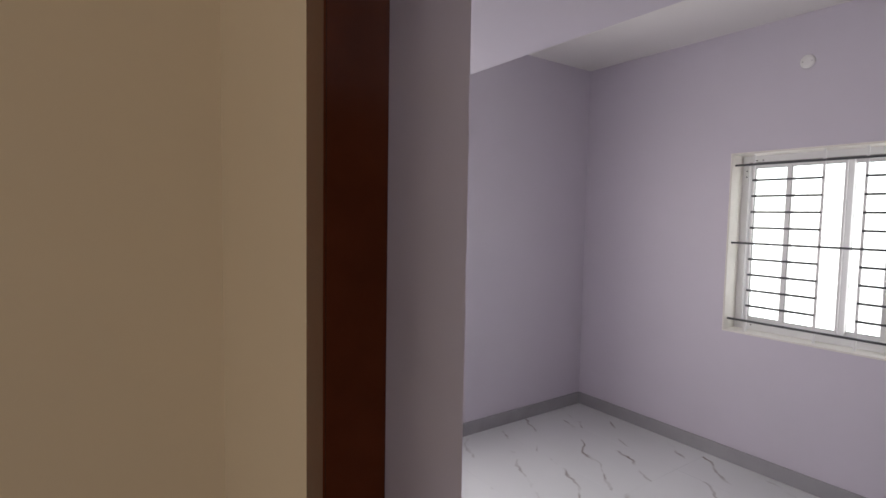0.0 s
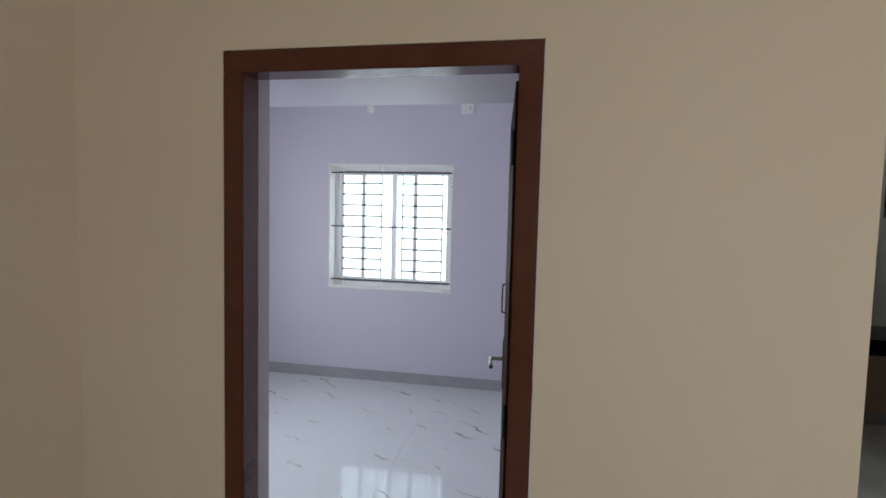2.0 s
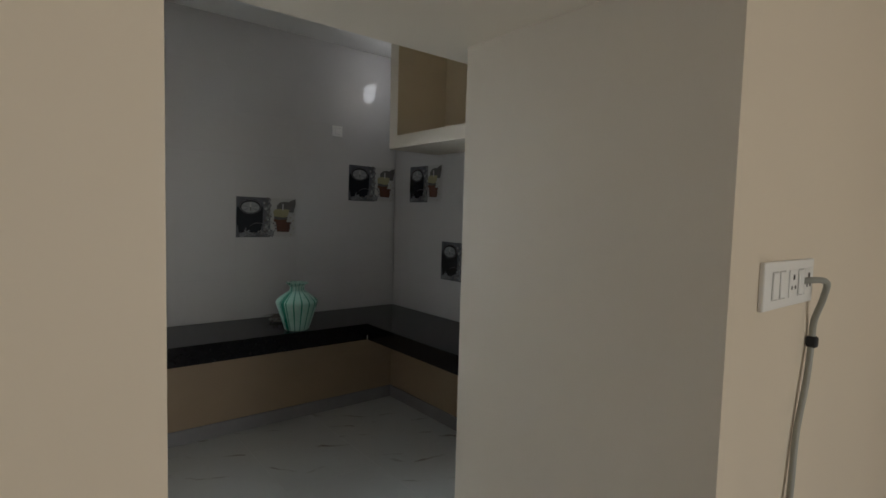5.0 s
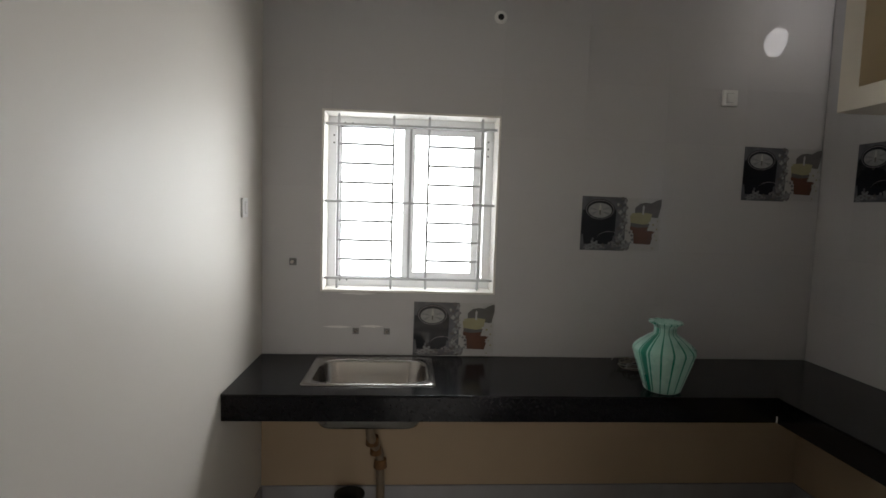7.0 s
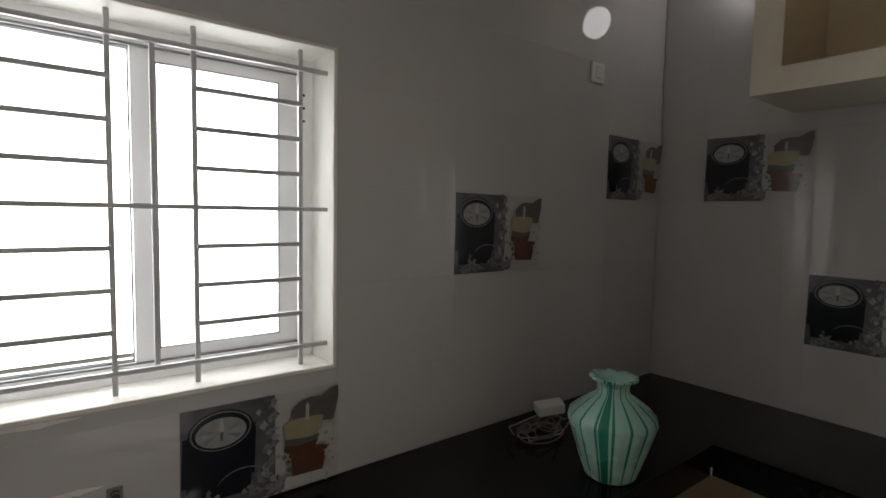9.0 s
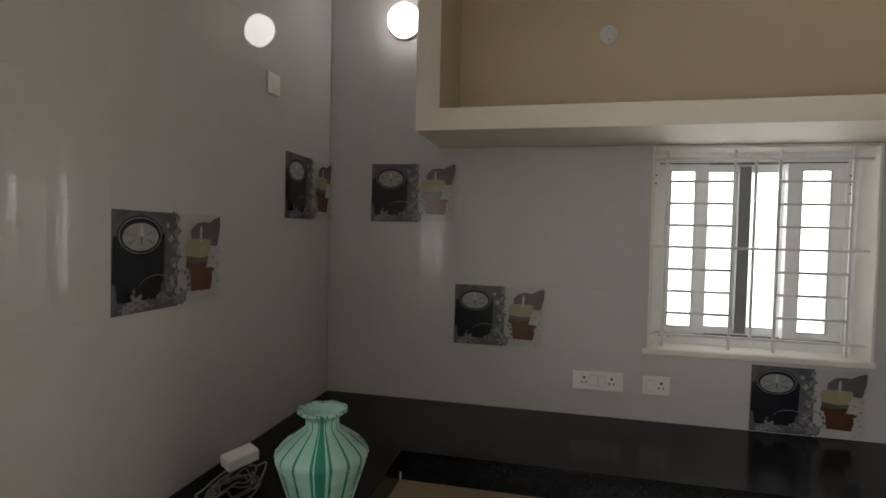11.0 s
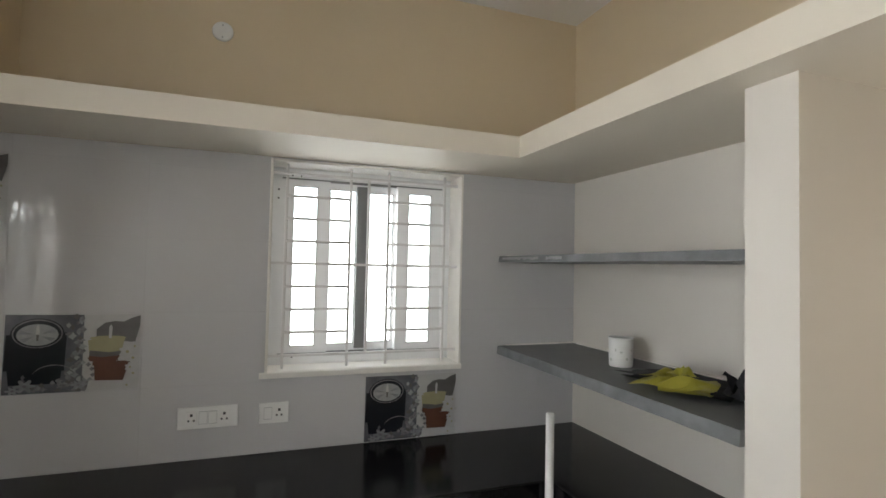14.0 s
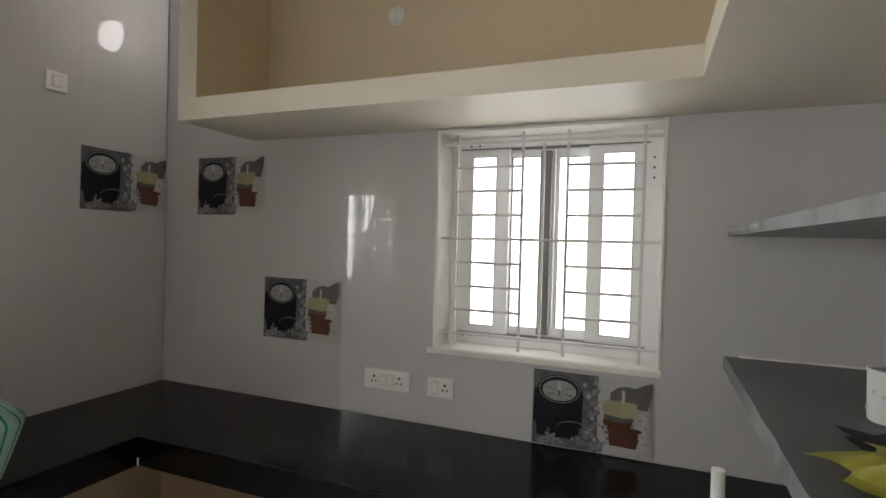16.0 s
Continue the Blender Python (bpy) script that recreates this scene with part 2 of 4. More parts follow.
def smooth_path(pts, n=8):
    pts = [Vector(p) for p in pts]
    out = []
    for i in range(len(pts) - 1):
        p0, p1, p2, p3 = pts[max(i - 1, 0)], pts[i], pts[i + 1], pts[min(i + 2, len(pts) - 1)]
        for k in range(n):
            t = k / n
            out.append(0.5 * (2 * p1 + (p2 - p0) * t + (2 * p0 - 5 * p1 + 4 * p2 - p3) * t * t + (3 * p1 - p0 - 3 * p2 + p3) * t ** 3))
    return out + [pts[-1]]


def structure(name, bm, mats, label):
    return tagged(obj(name, bm, mats), label, name.split("_")[0], "", "structure")


def by_normal(bm, axis, sign, mi):
    bm.normal_update()
    bmesh.ops.recalc_face_normals(bm, faces=bm.faces)
    for f in bm.faces:
        if f.normal[axis] * sign > 0.9:
            f.material_index = mi


def holed(bm, a0, a1, z0, z1, h, make):
    """Four boxes round an opening h = (a0, a1, z0, z1); make(bm, a0, a1, z0, z1) adds one."""
    make(bm, a0, h[0], z0, z1)
    make(bm, h[1], a1, z0, z1)
    if h[2] > z0:
        make(bm, h[0], h[1], z0, h[2])
    make(bm, h[0], h[1], h[3], z1)


# ---- large structure ----
XW, XK0, XB = -3.69, -0.206, 2.858       # bedroom's far wall, partition, tiled side wall
YA, YC, YH = 3.0, -0.15, -0.418          # window wall, back of the hall wall, hall face
DOOR = (-1.321, -0.383, 0.0, 2.136)
OPEN = (0.421, 1.325, 0.0, 2.108)
W_SINK = (0.10, 1.042, 1.175, 2.136)
W_SIDE = (0.503, 1.409, 1.163, 2.100)
W_BED = (-2.448, -1.194, 0.915, 2.148)
LOFT_Z = 2.106


def xwall(y0, y1):
    return lambda bm, a0, a1, z0, z1: box(bm, a0, a1, y0, y1, z0, z1)


bm = bmesh.new()
holed(bm, XW, -0.32, -0.1, CEIL, W_BED, xwall(3.01, 3.25))
structure("wall_bedroom_window", bm, LAV, "lavender painted plaster wall with a window opening")
# the opening is made up to let the added side lamp in
bm = bmesh.new()
holed(bm, YH, 3.25, -0.1, CEIL, (0.10, 1.25, 0.92, 2.10), lambda bm, a0, a1, z0, z1: box(bm, XW - 0.2, XW, a0, a1, z0, z1))
structure("wall_bedroom_far", bm, LAV, "lavender painted plaster wall with an added, unseen side opening")
bm = bmesh.new()
box(bm, -0.32, XK0, YC, 3.25, -0.1, CEIL, 1)
by_normal(bm, 0, -1, 0)
structure("wall_partition", bm, [LAV, KWALL], "partition wall, lavender on one face and off-white on the other")
bm = bmesh.new()
holed(bm, XW, -0.32, -0.1, CEIL, DOOR, xwall(YH, -0.15))
by_normal(bm, 1, -1, 1)
structure("wall_hall_bedroom", bm, [LAV, CREAM], "cream painted hall wall with a door opening")
bm = bmesh.new()
holed(bm, -0.32, 4.2, -0.1, CEIL, OPEN, xwall(YH, YC))
for f in bm.faces:
    f.material_index = 2
by_normal(bm, 1, -1, 0)
by_normal(bm, 1, 1, 1)
structure("wall_hall_kitchen", bm, [CREAM, KWALL, PALECREAM], "cream painted wall with an open doorway to the kitchen")
bm = bmesh.new()
box(bm, OPEN[1], 1.462, YC, 0.315, -0.1, LOFT_Z)
by_normal(bm, 0, -1, 1)
structure("wall_pier", bm, [KWALL, PALECREAM], "narrow off-white wall end beside the kitchen doorway")

bm = bmesh.new()
holed(bm, XK0, XB + 0.2, -0.1, CEIL, W_SINK, xwall(YA + 0.008, 3.25))
for f in bm.faces:
    f.material_index = 0
wall_a = structure("wall_sink", bm, [GROUT], "kitchen wall clad in glossy pale tiles over the worktop")


def ywall(bm, a0, a1, z0, z1):
    box(bm, XB + 0.008, XB + 0.2, a0, a1, z0, z1)


bm = bmesh.new()
holed(bm, YC, YA + 0.008, -0.1, LOFT_Z, W_SIDE, ywall)
wall_b = structure("wall_side", bm, [GROUT], "kitchen wall clad in glossy pale tiles with a window opening")
bm = bmesh.new()
box(bm, XB, XB + 0.2, YC, 2.415, LOFT_Z, CEIL, 0)
structure("wall_side_upper", bm, TAN, "tan painted wall inside the loft")
bm = bmesh.new()
box(bm, XB + 0.008, XB + 0.2, 2.415, YA + 0.008, LOFT_Z, CEIL)
structure("wall_side_end", bm, GROUT, "tiled upper wall beside the loft")
bm = bmesh.new()
box(bm, XK0, XB, YC, YC + 0.004, LOFT_Z + 0.09, CEIL)
structure("wall_loft_back", bm, TAN, "tan painted wall inside the loft over the doorway")
# wall below the worktop, in the tan darkened for shade
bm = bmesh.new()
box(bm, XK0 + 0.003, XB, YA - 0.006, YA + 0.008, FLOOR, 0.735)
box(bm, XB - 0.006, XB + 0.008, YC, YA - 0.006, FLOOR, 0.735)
structure("wall_under_worktop", bm, UNDER_SHADE, "tan painted wall below the worktop, coloured darker for its shade")

# hall closed round the camera
bm = bmesh.new()
box(bm, -1.98, -1.84, -4.5, YH, -0.1, CEIL)
structure("wall_hall_side", bm, CREAM, "cream painted hall wall")
bm = bmesh.new()
box(bm, 4.2, 4.4, -4.5, YH, -0.1, CEIL)
structure("wall_hall_end", bm, CREAM, "cream painted hall wall")
# unseen back wall, opened only for the added hall lamp
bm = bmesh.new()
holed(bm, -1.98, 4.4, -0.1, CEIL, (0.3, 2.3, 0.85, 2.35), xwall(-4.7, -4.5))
structure("wall_hall_back", bm, CREAM, "cream painted hall wall with an assumed, unseen window opening")
bm = bmesh.new()
box(bm, XW - 0.2, 4.4, -4.7, 3.25, CEIL, CEIL + 0.15)
structure("ceiling", bm, WHITEP, "white painted concrete ceiling")
bm = bmesh.new()
box(bm, XW - 0.2, 4.4, -4.7, 3.25, -0.2, FLOOR - 0.008)
floor = structure("floor", bm, GROUT, "floor of white glazed tiles with brown marble veins")
bm = bmesh.new()
box(bm, -400, 400, -400, 400, -3.4, -3.2)
structure("ground", bm, mat("dry_earth", (0.3, 0.26, 0.2), 0.9, scale=0.5, vary=0.3), "bare earth outside")

# lofts
bm = bmesh.new()
box(bm, XK0, XB, YC, 0.432, LOFT_Z, LOFT_Z + 0.09)
box(bm, 2.418, XB, 0.432, 2.415, LOFT_Z, LOFT_Z + 0.09)
box(bm, 2.418, XB, 2.315, 2.415, LOFT_Z + 0.09, CEIL)
for f in bm.faces:
    f.material_index = 0
bm.normal_update()
for f in bm.faces:
    if f.normal.y < -0.9 and f.calc_center_median().z > 2.4:
        f.material_index = 1
structure("loft_kitchen", bm, [LIP, TAN], "L-shaped cream concrete storage loft under the ceiling")
bm = bmesh.new()
box(bm, XW, -0.32, -0.165, 0.349, 2.136, 2.22)
structure("loft_bedroom", bm, LAV, "lavender concrete storage loft above the bedroom door")

# skirting
bm = bmesh.new()
box(bm, XW, -0.32, 2.998, 3.01, 0.0, 0.102)
box(bm, XW, XW + 0.012, -0.165, 2.998, 0.0, 0.102)
structure("baseboard_bedroom", bm, SKIRT, "grey glazed tile skirting")
for a in ((XK0 + 0.003, XB - 0.006, YA - 0.018, YA - 0.006), (XB - 0.018, XB - 0.006, YC, YA - 0.018), (XK0, XK0 + 0.012, YC, YA - 0.018)):
    bm = bmesh.new()
    box(bm, *a, 0.0, 0.10)
    structure("baseboard_kitchen", bm, SKIRT, "grey glazed tile skirting")
bm = bmesh.new()
box(bm, -1.84, DOOR[0], YH - 0.012, YH, 0, 0.1)
box(bm, DOOR[1], OPEN[0], YH - 0.012, YH, 0, 0.1)
box(bm, OPEN[1], 4.2, YH - 0.012, YH, 0, 0.1)
structure("baseboard_hall", bm, SKIRT, "grey glazed tile skirting")


# ---- windows ----
def window(name, m, w, z0, z1, sashes, label, bars, grill, rows_each, thick, levels, upright=None):
    """A sliding window in local metres: x along the wall, y outwards from the inner face.
    bars: four uprights and the short centre bar; levels: the three full-width bars."""
    win = empty(name, m, label, "window", "", "structure")
    t = 0.012
    for nm, a in (("jamb", (0, t, z0, z1)), ("jamb", (w - t, w, z0, z1)), ("sill", (t, w - t, z0, z0 + t)), ("head", (t, w - t, z1 - t, z1))):
        part(nm, bevelled(a[0], a[1], -0.004, 0.24, a[2], a[3], 0.002, 1), REVEAL, win)
    f = 0.045
    bm = bmesh.new()
    for a in ((t, t + f, z0 + t, z1 - t), (w - t - f, w - t, z0 + t, z1 - t), (t + f, w - t - f, z0 + t, z0 + t + f), (t + f, w - t - f, z1 - t - f, z1 - t)):
        box(bm, a[0], a[1], 0.15, 0.235, a[2], a[3])
    frame_ob = part("window_frame", bm, UPVC, win)
    for z in (z0 + t, z1 - t - 0.006):
        bm = bmesh.new()
        for y in (0.147, 0.180):
            box(bm, t + f, w - t - f, y, y + 0.003, z + (f if z < 1.6 else -f), z + (f if z < 1.6 else -f) + 0.006)
        part("track", bm, GREYSEAL, frame_ob, "grey sliding track")
    for x, z in ((t + 0.030, z1 - 0.115), (t + 0.030, z1 - 0.155), (w - t - 0.030, z1 - 0.12), (w - t - 0.030, z1 - 0.16), (w - t - 0.030, z1 - 0.20), (t + 0.09, z1 - 0.045), (t + 0.13, z1 - 0.045), (t + 0.07, z0 + 0.045), (t + 0.11, z0 + 0.045)):
        bm = bmesh.new()
        cyl(bm, 0, 0, -0.001, 0.002, 0.0045, n=8)
        bm.transform(Matrix.Translation((x, 0.15, z)) @ Matrix.Rotation(radians(90), 4, "X"))
        part("screw", bm, BLACKP, frame_ob)
    lo, hi = z0 + t + f * 0.7, z1 - t - f * 0.7
    for x0, x1, y, s, r in sashes:
        bm = bmesh.new()
        for a in ((x0, x0 + s, lo, hi), (x1 - s, x1, lo, hi), (x0 + s, x1 - s, lo, lo + r), (x0 + s, x1 - s, hi - r, hi)):
            box(bm, a[0], a[1], y, y + 0.032, a[2], a[3])
        sash = part("sash", bm, UPVC, win)
        bm = bmesh.new()
        box(bm, x0 + s - 0.004, x1 - s + 0.004, y + 0.013, y + 0.017, lo + r - 0.004, hi - r + 0.004)
        g = part("pane", bm, GLASS, sash)
        g.visible_shadow = False
        bm = bmesh.new()
        for xa in (x0 + s, x1 - s - 0.003):
            box(bm, xa, xa + 0.003, y - 0.002, y + 0.002, lo + r, hi - r)
        for za in (lo + r, hi - r - 0.003):
            box(bm, x0 + s + 0.003, x1 - s - 0.003, y - 0.002, y + 0.002, za, za + 0.003)
        part("seal", bm, GREYSEAL, sash)
    gy, h = 0.05, thick
    for z in levels:
        part("grill_bar", bevelled(0.004, w - 0.004, gy - h, gy, z - h / 2, z + h / 2, 0.0015, 1), grill, win)
    for x in bars[:4]:
        part("grill_bar", bevelled(x - h / 2, x + h / 2, gy, gy + h, z0 + 0.012, z1 - 0.012, 0.0015, 1), upright or grill, win)
    x = bars[4]
    part("grill_bar", bevelled(x - h / 2, x + h / 2, gy, gy + h, levels[0] - h / 2, levels[2] + h / 2, 0.0015, 1), upright or grill, win)
    for i in (0, 2):
        for a, b in ((levels[0], levels[1]), (levels[1], levels[2])):
            for k in range(1, rows_each + 1):
                z = a + (b - a) * k / (rows_each + 1)
                part("grill_bar", bevelled(bars[i], bars[i + 1], gy - h, gy, z - h / 2, z + h / 2, 0.0015, 1), grill, win)
    return win


wk = W_SINK[1] - W_SINK[0]
window("window_sink", pose(W_SINK[0], YA, 0), wk, W_SINK[2], W_SINK[3], ((0.03, 0.480, 0.190, 0.050, 0.018), (0.430, 0.880, 0.155, 0.058, 0.05)),
       "white sliding window with a painted iron grill over the sink", (0.080, 0.372, 0.562, 0.850, 0.466), IRON, 3, 0.0125, (1.245, 1.659, 2.067))
ws = W_SIDE[1] - W_SIDE[0]
win_side = window("window_side", pose(XB, W_SIDE[1], 0, 0, 0, -90), ws, W_SIDE[2], W_SIDE[3], ((0.052, 0.279, 0.155, 0.058, 0.05), (0.225, 0.470, 0.190, 0.058, 0.05), (0.424, 0.668, 0.224, 0.058, 0.05), (0.614, 0.850, 0.155, 0.058, 0.05)),
                  "white sliding window with iron grill, sashes part open", (0.074, 0.360, 0.543, 0.828, 0.446), PALEIRON, 3, 0.0115, (1.234, 1.642, 2.045))
# shade in the gap between the sashes, put in as a grey strip
bm = bmesh.new()
box(bm, 0.412, 0.460, 0.158, 0.187, W_SIDE[2] + 0.075, W_SIDE[3] - 0.075)
part("interlock_shade", bm, GREYSEAL, win_side, "dark grey strip standing in for shade between the sashes")
part("sill_ledge", bevelled(-0.022, ws + 0.002, -0.016, -0.0045, W_SIDE[2] - 0.016, W_SIDE[2] + 0.010, 0.004, 2), REVEAL, win_side, "rough plastered sill edge")
wb = W_BED[1] - W_BED[0]
window("window_bedroom", pose(W_BED[0], 3.01, 0), wb, W_BED[2], W_BED[3], ((0.05, 0.318, 0.190, 0.03, 0.05), (0.290, 0.655, 0.155, 0.03, 0.05), (0.622, 0.858, 0.190, 0.03, 0.05), (0.832, wb - 0.05, 0.155, 0.03, 0.05)),
       "bright white sliding window with a dark iron grill", (0.128, 0.532, 0.744, 1.143, 0.646), DARKIRON, 4, 0.0135, (1.0, 1.534, 2.068), UPVC)

# ---- bedroom door ----
bm = bmesh.new()
d0, d1, dt = DOOR[0], DOOR[1], DOOR[3]
F = 0.066
box(bm, d0 + 0.002, d0 + F, YH - 0.004, YH + 0.086, 0, dt - F)
box(bm, d1 - F, d1 - 0.002, YH - 0.004, YH + 0.086, 0, dt - F)
box(bm, d0 + 0.002, d1 - 0.002, YH - 0.004, YH + 0.086, dt - F, dt - 0.002)
bmesh.ops.bevel(bm, geom=bm.edges[:], offset=0.003, segments=2, affect="EDGES")
tagged(obj("door_frame", bm, WOOD), "polished dark red-brown wooden door frame", "door frame", "", "structure")
leaf = empty("door_1", pose(d1 - F - 0.012, YH + 0.090, 0.012, 0, 0, 94.2), "dark brown wooden door standing open into the bedroom", "door", "", "structure")
bm = bevelled(0.0, 0.80, -0.035, 0.0, 0.0, 2.04, 0.002, 1)
part("door_leaf", bm, LEAF, leaf)
for z in (0.25, 1.0, 1.8):
    bm = bmesh.new()
    cyl(bm, -0.004, 0.003, z, z + 0.1, 0.006, n=12)
    box(bm, 0.0, 0.03, -0.001, 0.0015, z, z + 0.1)
    part("hinge", bm, BLACKP, leaf, "black butt hinge")
bm = bevelled(0.715, 0.755, 0.0, 0.006, 0.90, 1.12, 0.002, 1)
plate = part("handle_plate", bm, STEEL, leaf)
bm = bmesh.new()
tube(bm, smooth_path([(0.735, 0.004, 1.03), (0.735, 0.045, 1.03), (0.73, 0.055, 1.03), (0.66, 0.055, 1.028), (0.625, 0.052, 1.024)], 5), 0.009, 10)
part("lever", bm, STEEL, plate, "chrome lever handle")
bm = bmesh.new()
tube(bm, smooth_path([(0.735, 0.0, 1.235), (0.735, 0.010, 1.237), (0.735, 0.014, 1.25), (0.735, 0.014, 1.345), (0.735, 0.010, 1.358), (0.735, 0.0, 1.36)], 4), 0.0045, 8)
part("bolt", bm, STEEL, leaf, "thin steel pull on the door")

# ---- worktop, sink, shelves ----
CT, CB, CF, CX = 0.832, 0.714, 2.40, 2.25
CFC = 0.365
S0, S1, SY0, SY1 = 0.095, 0.705, 2.51, 2.945
bm = bmesh.new()
cz = CT - 0.02
for a in ((XK0 + 0.001, S0 + 0.02, CF, YA - 0.001), (S1 - 0.02, XB - 0.001, CF, YA - 0.001), (S0 + 0.02, S1 - 0.02, CF, SY0 + 0.02), (S0 + 0.02, S1 - 0.02, SY1 - 0.02, YA - 0.001), (CX, XB - 0.001, YC + 0.001, CF), (1.463, CX, YC + 0.001, CFC)):
    box(bm, a[0], a[1], a[2], a[3], cz, CT)
bmesh.ops.remove_doubles(bm, verts=bm.verts, dist=0.0002)
work = tagged(obj("worktop", bm, GRANITE), "U-shaped polished black granite kitchen worktop", "worktop")
bm = bmesh.new()
box(bm, XK0 + 0.001, CX + 0.002, CF + 0.002, CF + 0.022, CB, cz)
box(bm, CX + 0.002, CX + 0.022, CFC - 0.022, CF + 0.022, CB, cz)
box(bm, 1.463, CX + 0.002, CFC - 0.022, CFC - 0.002, CB, cz)
part("front_strip", bm, GRANITE, work, "black granite drop edge")
for a, b in (((XK0 + 0.002, CF, CT - 0.005), (CX, CF, CT - 0.005)), ((CX, CF, CT - 0.005), (CX, CFC, CT - 0.005)), ((CX, CFC, CT - 0.005), (1.464, CFC, CT - 0.005))):
    bm = bmesh.new()
    tube(bm, [a, b], 0.0058, 12)
    part("nosing", bm, GRANITE, work, "polished rounded granite edge")
bm = bevelled(CX - 0.001, CX + 0.004, CF - 0.003, CF + 0.004, CB, CB + 0.03, 0.001, 1)
part("joint_filler", bm, REVEAL, work, "pale filler in the corner joint")
bm = bmesh.new()
box(bm, XK0 + 0.001, S0 - 0.02, CF + 0.03, YA - 0.008, CB + 0.002, CB + 0.05)
box(bm, S1 + 0.02, XB - 0.008, CF + 0.03, YA - 0.008, CB + 0.002, CB + 0.05)
box(bm, CX + 0.026, XB - 0.008, YC + 0.001, CF + 0.03, CB + 0.002, CB + 0.05)
box(bm, 1.463, CX + 0.026, YC + 0.001, CFC - 0.03, CB + 0.002, CB + 0.05)
part("support_slab", bm, REVEAL, work, "plastered concrete slab")

sink = empty("sink", pose(0, 0, 0), "stainless steel sink set into black granite", "sink")
bm = bmesh.new()


def ring(x0, x1, y0, y1, z, r, n=5):
    pts = []
    for cx, cy, a in ((x1 - r, y1 - r, 0), (x0 + r, y1 - r, 90), (x0 + r, y0 + r, 180), (x1 - r, y0 + r, 270)):
        for k in range(n + 1):
            q = radians(a + 90 * k / n)
            pts.append(bm.verts.new((cx + r * math.cos(q), cy + r * math.sin(q), z)))
    return pts


rings = [ring(S0, S1, SY0, SY1, CT + 0.001, 0.02), ring(S0 + 0.004, S1 - 0.004, SY0 + 0.004, SY1 - 0.004, CT + 0.006, 0.02),
         ring(S0 + 0.035, S1 - 0.035, SY0 + 0.03, SY1 - 0.05, CT + 0.004, 0.085), ring(S0 + 0.042, S1 - 0.042, SY0 + 0.037, SY1 - 0.057, CT - 0.01, 0.085),
         ring(S0 + 0.055, S1 - 0.055, SY0 + 0.045, SY1 - 0.07, CT - 0.20, 0.085), ring(S0 + 0.07, S1 - 0.07, SY0 + 0.06, SY1 - 0.10, CT - 0.225, 0.07)]
for a, b in zip(rings, rings[1:]):
    for k in range(len(a)):
        bm.faces.new((a[k], a[(k + 1) % len(a)], b[(k + 1) % len(b)], b[k])).smooth = True
bm.faces.new(rings[-1])
part("bowl", bm, STEEL, sink)
bm = bmesh.new()
cyl(bm, 0.40, 2.72, CT - 0.2255, CT - 0.220, 0.045, n=24)
part("drain", bm, GREYSEAL, sink)
bm = bmesh.new()
tube(bm, smooth_path([(0.40, 2.72, CT - 0.226), (0.40, 2.72, 0.52), (0.42, 2.76, 0.44), (0.44, 2.84, 0.36), (0.45, 2.86, 0.2), (0.45, 2.86, 0.01)], 6), 0.022, 12)
part("waste_pipe", bm, DIRTY, sink, "brown stained waste pipe")
for z, r in ((0.47, 0.034), (0.40, 0.03), (0.30, 0.036)):
    bm = bmesh.new()
    x = 0.41 + (0.47 - z) * 0.22
    cyl(bm, x, 2.75 + (0.47 - z) * 0.6, z - 0.022, z + 0.022, r, r * 0.85, 12)
    part("pipe_collar", bm, RUST, sink)
bm = bmesh.new()
lathe(bm, [(0.075, 0.0), (0.09, 0.02), (0.10, 0.15), (0.106, 0.155), (0.106, 0.168), (0.096, 0.168), (0.085, 0.03)], 24)
tagged(obj("bucket", bm, BLACKP), "small black plastic bucket on the floor under the sink", "bucket").matrix_world = pose(0.29, 2.86, 0.001) @ Matrix.Scale(0.75, 4)

